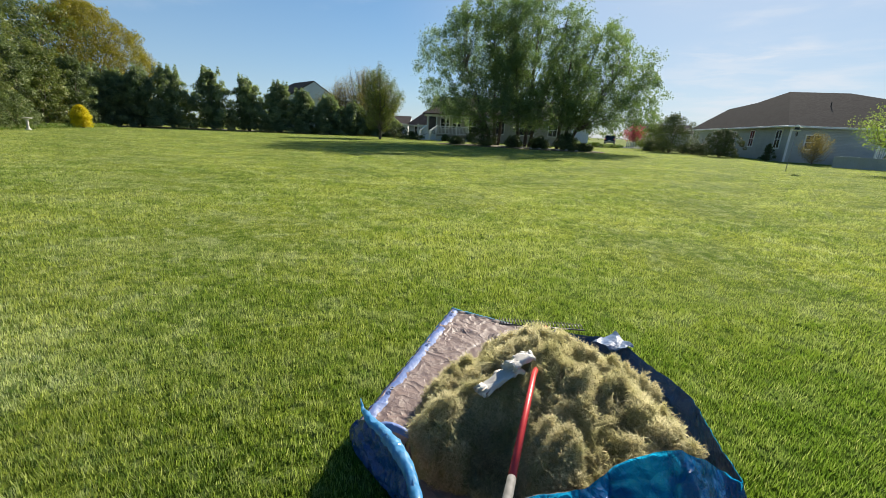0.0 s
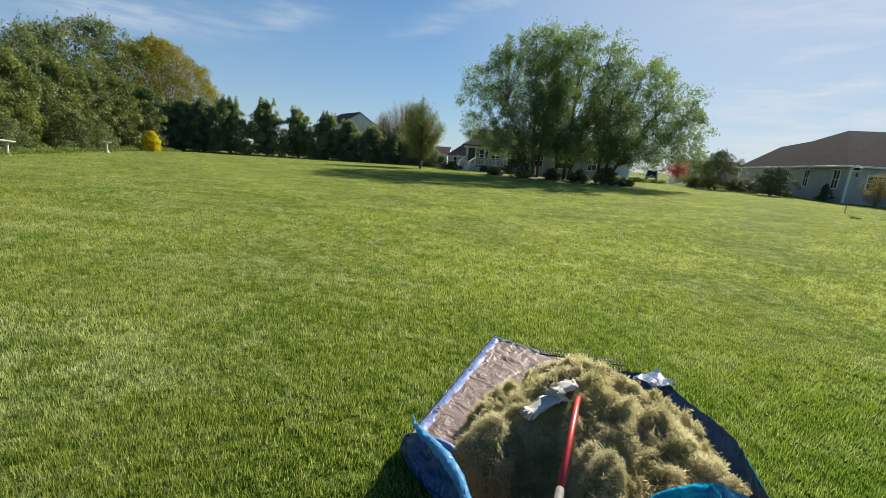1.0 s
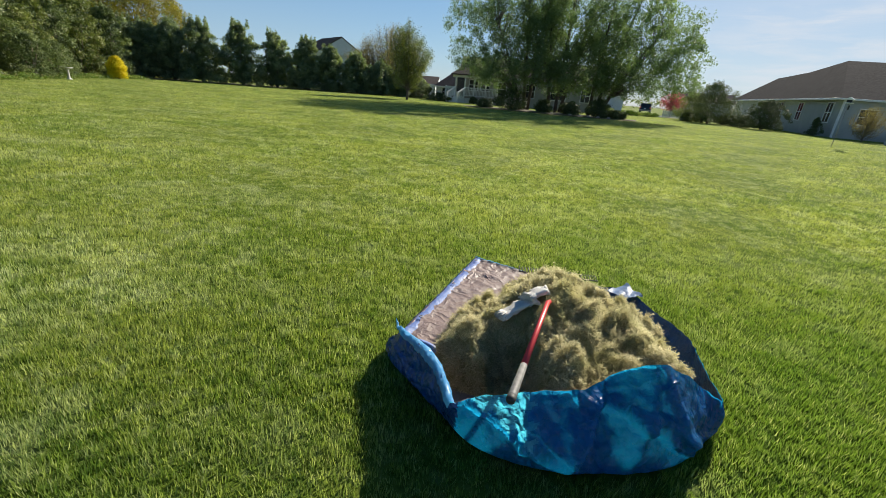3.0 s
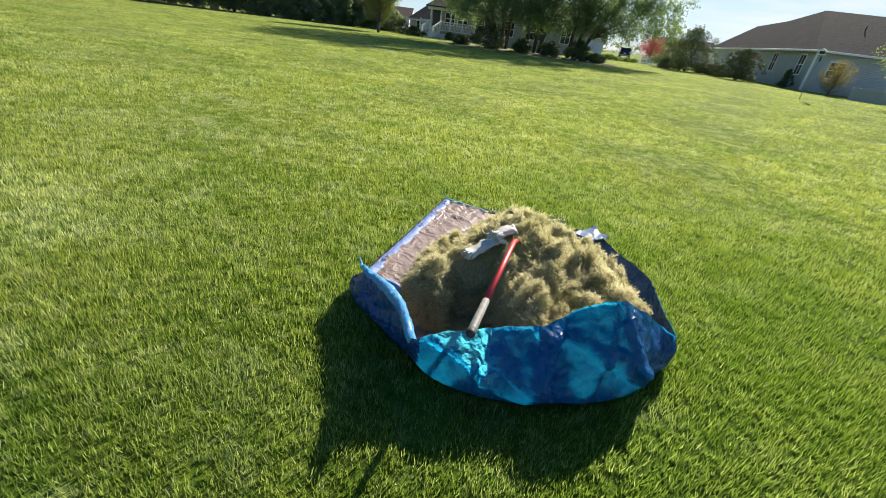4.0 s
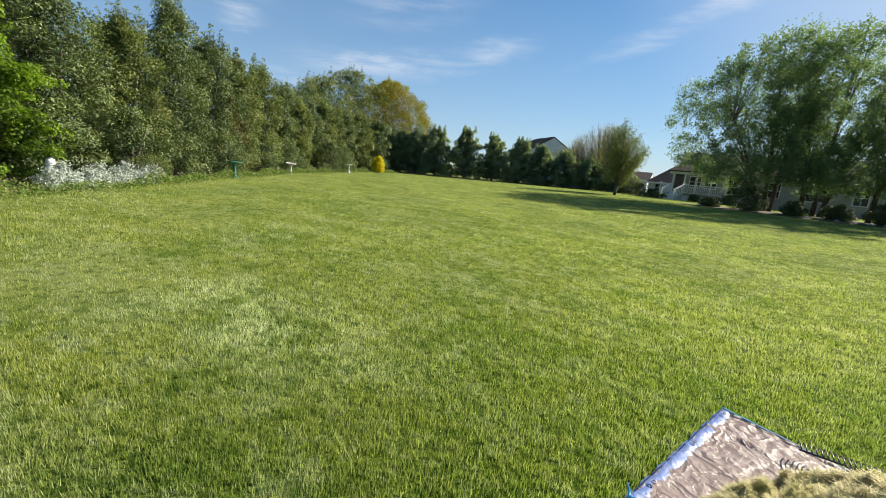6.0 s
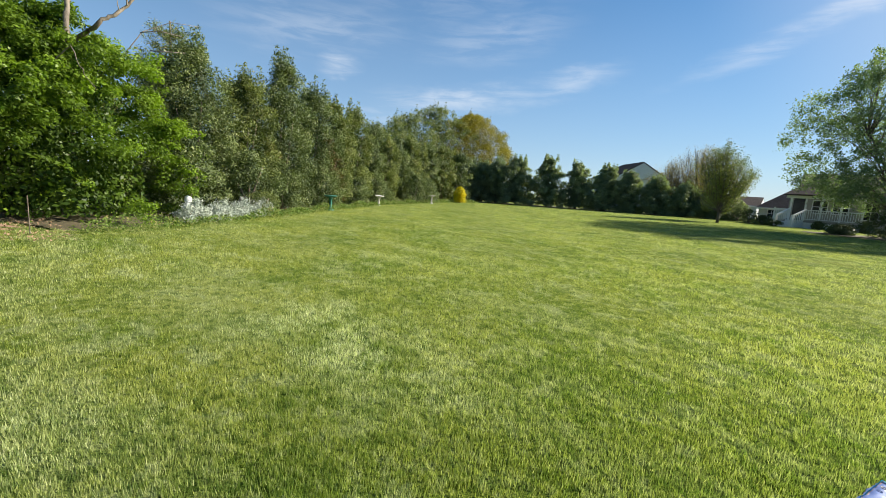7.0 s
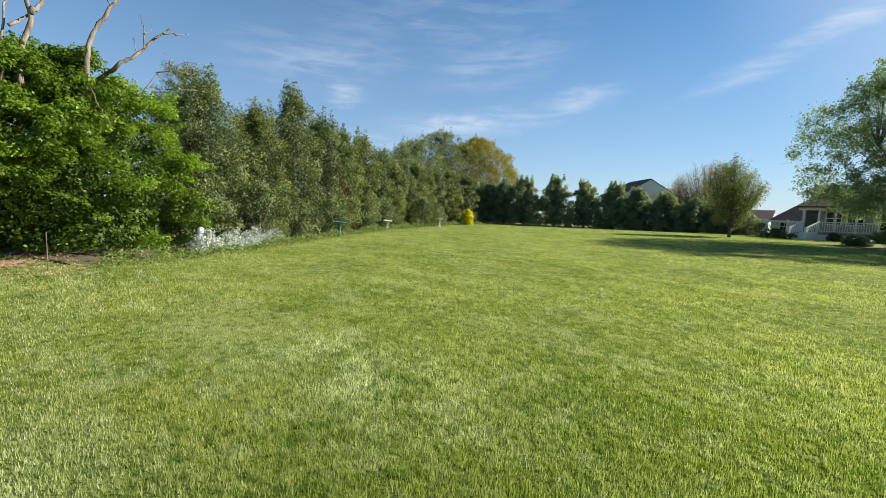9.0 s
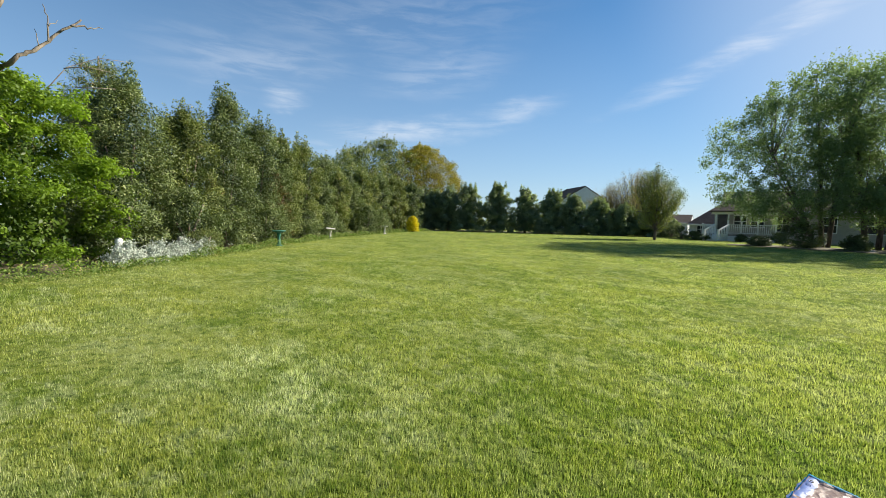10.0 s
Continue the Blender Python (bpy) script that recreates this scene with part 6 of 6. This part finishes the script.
# porch house behind the birches
porch = gable_house("porch_house", "cream-sided house with a white-railed back porch, half hidden by birches", on_ground(2.2, 47.9, -6), 15.5, 9, 2.9, 5.0, SIDING_CREAM, SHINGLE_BROWN, 0.4,
                    ((4.4, 1.0, 0.9, 1.3), (7.5, 1.0, 0.9, 1.3), (10.5, 1.0, 1.6, 1.3), (13.4, 1.0, 0.9, 1.3), (1.2, 1.0, 0.8, 1.3)))
por = thing("porch", "white-railed wooden porch with a short stair", "porch", on_ground(0.35, 45.3, -3))
part("platform", boxed(0, 5.6, 0.3, 2.4, 0.48, 0.62), STONE, por, "grey porch boards")
part("lattice", boxed(0.05, 5.55, 0.34, 0.4, -0.2, 0.48), WHITE, por, "white skirting")
part("porch_roof", poly_mesh("porch_roof", [(0.55, 0.0, 2.78), (5.8, 0.0, 2.78), (5.8, 2.6, 3.9), (2.2, 2.6, 3.9), (0.55, 0.0, 2.68), (5.8, 0.0, 2.68), (5.8, 2.6, 3.8), (2.2, 2.6, 3.8)], [(0, 1, 2, 3), (7, 6, 5, 4), (0, 4, 5, 1), (1, 5, 6, 2), (2, 6, 7, 3), (3, 7, 4, 0)]), SHINGLE_BROWN, por, "sloping porch roof")
part("beam", boxed(0.75, 5.6, 0.3, 0.42, 2.45, 2.68), WHITE, por, "white porch beam")
for x in (0.05, 1.05, 2.0, 3.0, 4.2, 5.45):
    part("post", boxed(x, x + 0.13, 0.32, 0.45, 0.5, 2.46 if x > 1 else 1.62), WHITE, por, "white porch post")
for x0, x1 in ((0.15, 1.05), (2.1, 5.5)):
    part("top_rail", boxed(x0, x1, 0.34, 0.43, 1.46, 1.54), WHITE, por, "white top rail")
    part("bottom_rail", boxed(x0, x1, 0.35, 0.42, 0.72, 0.78), WHITE, por, "white bottom rail")
    n = int((x1 - x0) / 0.15)
    for i in range(n):
        part("baluster", boxed(x0 + 0.06 + 0.15 * i, x0 + 0.10 + 0.15 * i, 0.365, 0.405, 0.78, 1.46), WHITE, por)
SLANT = 0.62


def slanted(x, w, y0, y1, z0, z1, rise0=0.0, rise1=0.0):
    """A beam or step from y0 to y1 that shifts sideways with y; its ends may stand at different heights."""
    v = []
    for y, r in ((y0, rise0), (y1, rise1)):
        dx = SLANT * min(y - 0.3, 0.0)
        v += [(x + dx, y, z0 + r), (x + w + dx, y, z0 + r), (x + w + dx, y, z1 + r), (x + dx, y, z1 + r)]
    return poly_mesh("beam", v, [(3, 2, 1, 0), (4, 5, 6, 7), (0, 1, 5, 4), (1, 2, 6, 5), (2, 3, 7, 6), (3, 0, 4, 7)])


for i in range(4):
    part("step", slanted(1.1, 1.0, -0.9 + 0.3 * i, -0.6 + 0.3 * i, -0.2, 0.15 + 0.155 * i), WHITE, por, "pale step")
for x in (1.02, 2.08):
    part("stair_rail", slanted(x, 0.10, -0.95, 0.35, 0.88, 1.00, 0.0, 0.58), WHITE, por, "white stair rail")
    part("newel", slanted(x - 0.02, 0.13, -1.0, -0.88, -0.1, 1.06), WHITE, por, "white newel post")
    for i in range(6):
        y = -0.76 + 0.19 * i
        part("baluster", slanted(x + 0.02, 0.05, y, y + 0.05, 0.25 + 0.5 * (y + 0.75), 0.92 + 0.45 * (y + 0.95)), WHITE, por)
for i, (x, y, H, R) in enumerate(((-1.2, 47.2, 1.3, 0.9), (-0.2, 45.6, 0.8, 0.9), (0.5, 44.5, 0.5, 0.6), (3.4, 44.8, 0.6, 0.5), (5.9, 44.2, 0.9, 0.7), (-2.2, 49.5, 1.2, 1.1))):
    shrub("porch_shrub", "small dark shrub before the porch", "shrub", on_ground(x, y, i * 37), 280 + i, H, R, LEAF_DARK, 1300, 0.11, 30, 0.2, ROUND, 0, "shrubs at the porch")

part("back_wall", boxed(0.95, 5.6, 2.2, 2.35, 0.6, 2.8), SIDING_CREAM, por, "cream siding behind the porch")
part("door", boxed(1.25, 2.05, 2.14, 2.2, 0.62, 2.5), GLASS, por, "dark glazed porch door")
for x in (2.6, 3.9):
    window(por, pose(x + 0.4, 2.18, 1.35), 0.9, 1.0)
# houses in the distance
gable_house("far_house", "distant two-storey pale grey house over the evergreens", on_ground(-28.4, 83.8, -52), 11.0, 9.5, 5.4, 8.3, SIDING_PALE, SHINGLE_BROWN, 0.4, ((2, 3.4, 0.9, 1.4),), hip=3.4)
gable_house("far_house", "distant low white house with a grey-brown roof", on_ground(-7.2, 70.0, -4), 6.2, 7, 1.9, 3.1, SIDING_PALE, SHINGLE_BROWN, 0.3, ((4.6, 0.5, 0.8, 0.9),))
gable_house("far_house", "low house with a brown hip roof and pale siding", on_ground(-0.7, 60.0, -4), 9, 8, 1.7, 4.3, SIDING_PALE, SHINGLE_BROWN, 0.35, ((1.2, 0.5, 0.7, 0.9),), hip=3.4)
gable_house("far_house", "distant pale house beyond the driveway", on_ground(20.5, 84.0, -18), 14, 9, 2.7, 4.6, SIDING_PALE, SHINGLE_DARK, 0.4, ((3, 0.9, 1, 1.2), (9, 0.9, 1, 1.2)))
gable_house("far_house", "distant grey house with a dark roof behind the red tree", on_ground(44.0, 82.0, -28), 10, 9, 2.7, 4.4, SIDING_GREY, SHINGLE_DARK, 0.4, ())

# driveway, parked car, red tree
strip("driveway", ((13.5, 50.5), (22, 52.5), (29, 55.5), (44, 64)), (1.8, 1.8, 1.8, 1.8), ASPHALT, "pale concrete driveway beyond the lawn", "driveway", 0.04)


def parked_car(at):
    ob = thing("parked_car", "dark sport utility car parked with its tail towards the lawn", "car", at)
    prof = [(-2.3, 0.38), (2.25, 0.38), (2.32, 0.62), (2.28, 0.88), (1.15, 1.02), (0.45, 1.58), (-1.75, 1.66), (-2.2, 1.1), (-2.36, 0.72)]
    bm = bmesh.new()
    rows = []
    for y, k in ((-0.92, 0.0), (-0.80, 1.0), (0.80, 1.0), (0.92, 0.0)):
        rows.append([bm.verts.new((x * (0.97 + 0.03 * k), y if z < 1.06 else y * 0.86, z - (0.0 if k else 0.03))) for x, z in prof])
    for a, b in zip(rows, rows[1:]):
        for j in range(len(prof)):
            bm.faces.new((a[j], a[(j + 1) % len(prof)], b[(j + 1) % len(prof)], b[j]))
    bm.faces.new(list(reversed(rows[0])))
    bm.faces.new(rows[-1])
    body = part("body", bm, CARPAINT, ob, "dark glossy body")
    part("rear_window", poly_mesh("rear_window", [(-1.82, -0.62, 1.55), (-1.82, 0.62, 1.55), (-2.19, 0.68, 1.14), (-2.19, -0.68, 1.14), (-1.86, -0.62, 1.56), (-1.86, 0.62, 1.56), (-2.23, 0.68, 1.15), (-2.23, -0.68, 1.15)], [(0, 1, 2, 3), (7, 6, 5, 4), (0, 4, 5, 1), (1, 5, 6, 2), (2, 6, 7, 3), (3, 7, 4, 0)]), GLASS, body)
    for y in (-0.80, 0.80):
        part("side_window", boxed(-1.7, 0.35, min(y * 1.03, y * 1.0), max(y * 1.03, y * 1.0), 1.1, 1.5), GLASS, body)
        part("tail_light", boxed(-2.36, -2.24, y - 0.1, y + 0.1, 0.85, 1.1, bevel=0.02), LAMPGLASS, body, "red tail light")
    part("bumper", boxed(-2.44, -2.25, -0.88, 0.88, 0.42, 0.62, bevel=0.04), STEEL, ob, "grey rear bumper")
    part("plate", boxed(-2.385, -2.35, -0.17, 0.17, 0.75, 0.86), WHITE, ob, "blank pale plate")
    for x in (-1.4, 1.45):
        for y in (-0.9, 0.68):
            tyre = part("wheel", tube(bmesh.new(), [(x, y, 0.35), (x, y + 0.22, 0.35)], 0.35, 20), TYRE, ob)
            part("rim", tube(bmesh.new(), [(x, y - 0.01, 0.35), (x, y + 0.23, 0.35)], 0.2, 16), STEEL, tyre, "grey wheel rim")
    return ob


parked_car(on_ground(37.0, 77.0, 62))
fan_tree("red_tree", "small round tree with dark red leaves", on_ground(31.2, 57.6), 290, 3.4, 1.7, LEAF_RED, 4500, 0.14, 0.6, 50, clump=0.3)
wf = thing("white_fence", "short stretch of white picket fence by the driveway", "fence", on_ground(28.0, 53.5, -28))
for i in range(12):
    part("picket", boxed(i * 0.22, i * 0.22 + 0.12, 0, 0.03, -0.1, 0.85), WHITE, wf)
for z in (0.2, 0.62):
    part("rail", boxed(-0.05, 2.6, 0.03, 0.07, z, z + 0.08), WHITE, wf, "white fence rail")
for i, (x, y, H, R, lf) in enumerate(((19.5, 50.3, 0.7, 0.9, LEAF_EVER), (22.5, 50.0, 0.5, 1.4, LEAF_COVER), (25.0, 51.0, 0.4, 1.2, LEAF_COVER), (17.0, 52.5, 1.6, 1.2, LEAF_EVER), (19.4, 53.5, 1.7, 1.3, LEAF_EVER), (34.0, 57.0, 1.0, 0.9, LEAF_EVER), (16.0, 56.0, 2.4, 1.4, LEAF_EVER))):
    shrub("drive_shrub", "low dark shrub along the driveway", "shrub", on_ground(x, y, i * 29), 300 + i, H, R, lf, 1600, 0.14, 32, 0.25, ROUND, 0, "shrubs by the driveway")

# woods closing the distance all round
def far_woods():
    rng = np.random.default_rng(61)
    c, r = [], []
    for a in np.arange(0, 360, 1.1):
        d = rng.uniform(125, 150)
        if 14 < a < 40 or a > 340 or a < 14:
            d += 60
        x, y = d * math.sin(radians(a)), d * math.cos(radians(a))
        H = rng.uniform(3.0, 5.0) if not (60 < a < 280) else rng.uniform(6, 10)
        for j in range(7):
            c.append((x + rng.normal() * 2.2, y + rng.normal() * 2.2, 0.4 + H * rng.random()))
            r.append(rng.uniform(0.9, 2.0))
    pos, nrm, k = clump_leaves(rng, c, r, 42000, 0.4)
    keep = pos[:, 2] > 0.3
    pos, nrm = pos[keep], nrm[keep]
    solid("far_woods", leaf_mesh("far_woods", rng, pos, nrm, 0.75 * np.ones(len(pos)), 0.6), LEAF_HEDGE, "distant belt of green woods", "woods", kind="stuff")


far_woods()

# ---------- grass ----------
def inside_rim(x, y, grow=0.0):
    p = np.array([f for f, _ in RIM[:-1]])
    p = TARP_C + (p - TARP_C) * (1 + grow)
    hit = np.zeros(len(x), bool)
    for (x0, y0), (x1, y1) in zip(p, np.roll(p, -1, 0)):
        cross = (y0 > y) != (y1 > y)
        hit ^= cross & (x < (x1 - x0) * (y - y0) / (y1 - y0 + 1e-12) + x0)
    return hit


def grass(n=1220000):
    """Blades over the part of the lawn round the tarp, thinning out with distance."""
    rng = np.random.default_rng(77)
    r0, r1, r2, per = 0.45, 2.4, 60.0, 7
    near = (r1**2 - r0**2) / 2
    far = r1**2 * math.log(r2 / r1)
    m = n // per
    u = rng.random(m) * (near + far)
    r = np.where(u < near, np.sqrt(r0**2 + 2 * np.minimum(u, near)), r1 * np.exp(np.maximum(u - near, 0) / r1**2))
    a = radians(-104) + rng.random(m) * radians(104 + 82) + rng.normal(size=m) * radians(9)
    # each tuft leans its own way and has its own tone
    tuft = np.repeat(rng.random(m), per)
    sway = np.repeat(rng.uniform(0, 2 * np.pi, m), per)
    r = np.repeat(r, per)
    wide = 0.016 * np.maximum(1, r / 2.4)
    x = np.repeat(r[::per] * np.sin(a), per) + rng.normal(size=m * per) * wide
    y = np.repeat(r[::per] * np.cos(a), per) + rng.normal(size=m * per) * wide
    keep = ~inside_rim(x, y, 0.0)
    x, y, r, tuft, sway = x[keep], y[keep], r[keep], tuft[keep], sway[keep]
    n = len(x)
    k = np.maximum(1, r / 2.6)
    H = rng.uniform(0.018, 0.040, n) * (0.65 + 0.6 * tuft)
    W = rng.uniform(0.0019, 0.0036, n) * k**0.60
    face = rng.uniform(0, 2 * np.pi, n)
    lean_a = sway + rng.normal(size=n) * 0.9
    lean = H * rng.uniform(0.05, 0.48, n)
    z = ground_z(x, y)
    wx, wy = W * np.cos(face), W * np.sin(face)
    lx, ly = lean * np.cos(lean_a), lean * np.sin(lean_a)
    v = np.empty((n, 3, 3), np.float32)
    v[:, 0] = np.stack([x - wx, y - wy, z - 0.004], 1)
    v[:, 1] = np.stack([x + wx, y + wy, z - 0.004], 1)
    v[:, 2] = np.stack([x + lx, y + ly, z + H], 1)
    f = np.arange(3 * n).reshape(n, 3)
    tint = np.clip(0.45 * rng.random(n) + 0.55 * tuft + 0.22 * (rng.random(n) < 0.12), 0, 1)
    # tint rises with distance from the viewpoint, painting in far blades' sunlit tips
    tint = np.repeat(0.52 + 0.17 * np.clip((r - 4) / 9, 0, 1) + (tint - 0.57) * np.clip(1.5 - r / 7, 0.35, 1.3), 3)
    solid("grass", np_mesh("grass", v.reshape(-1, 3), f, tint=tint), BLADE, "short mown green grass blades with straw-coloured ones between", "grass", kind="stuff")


grass()
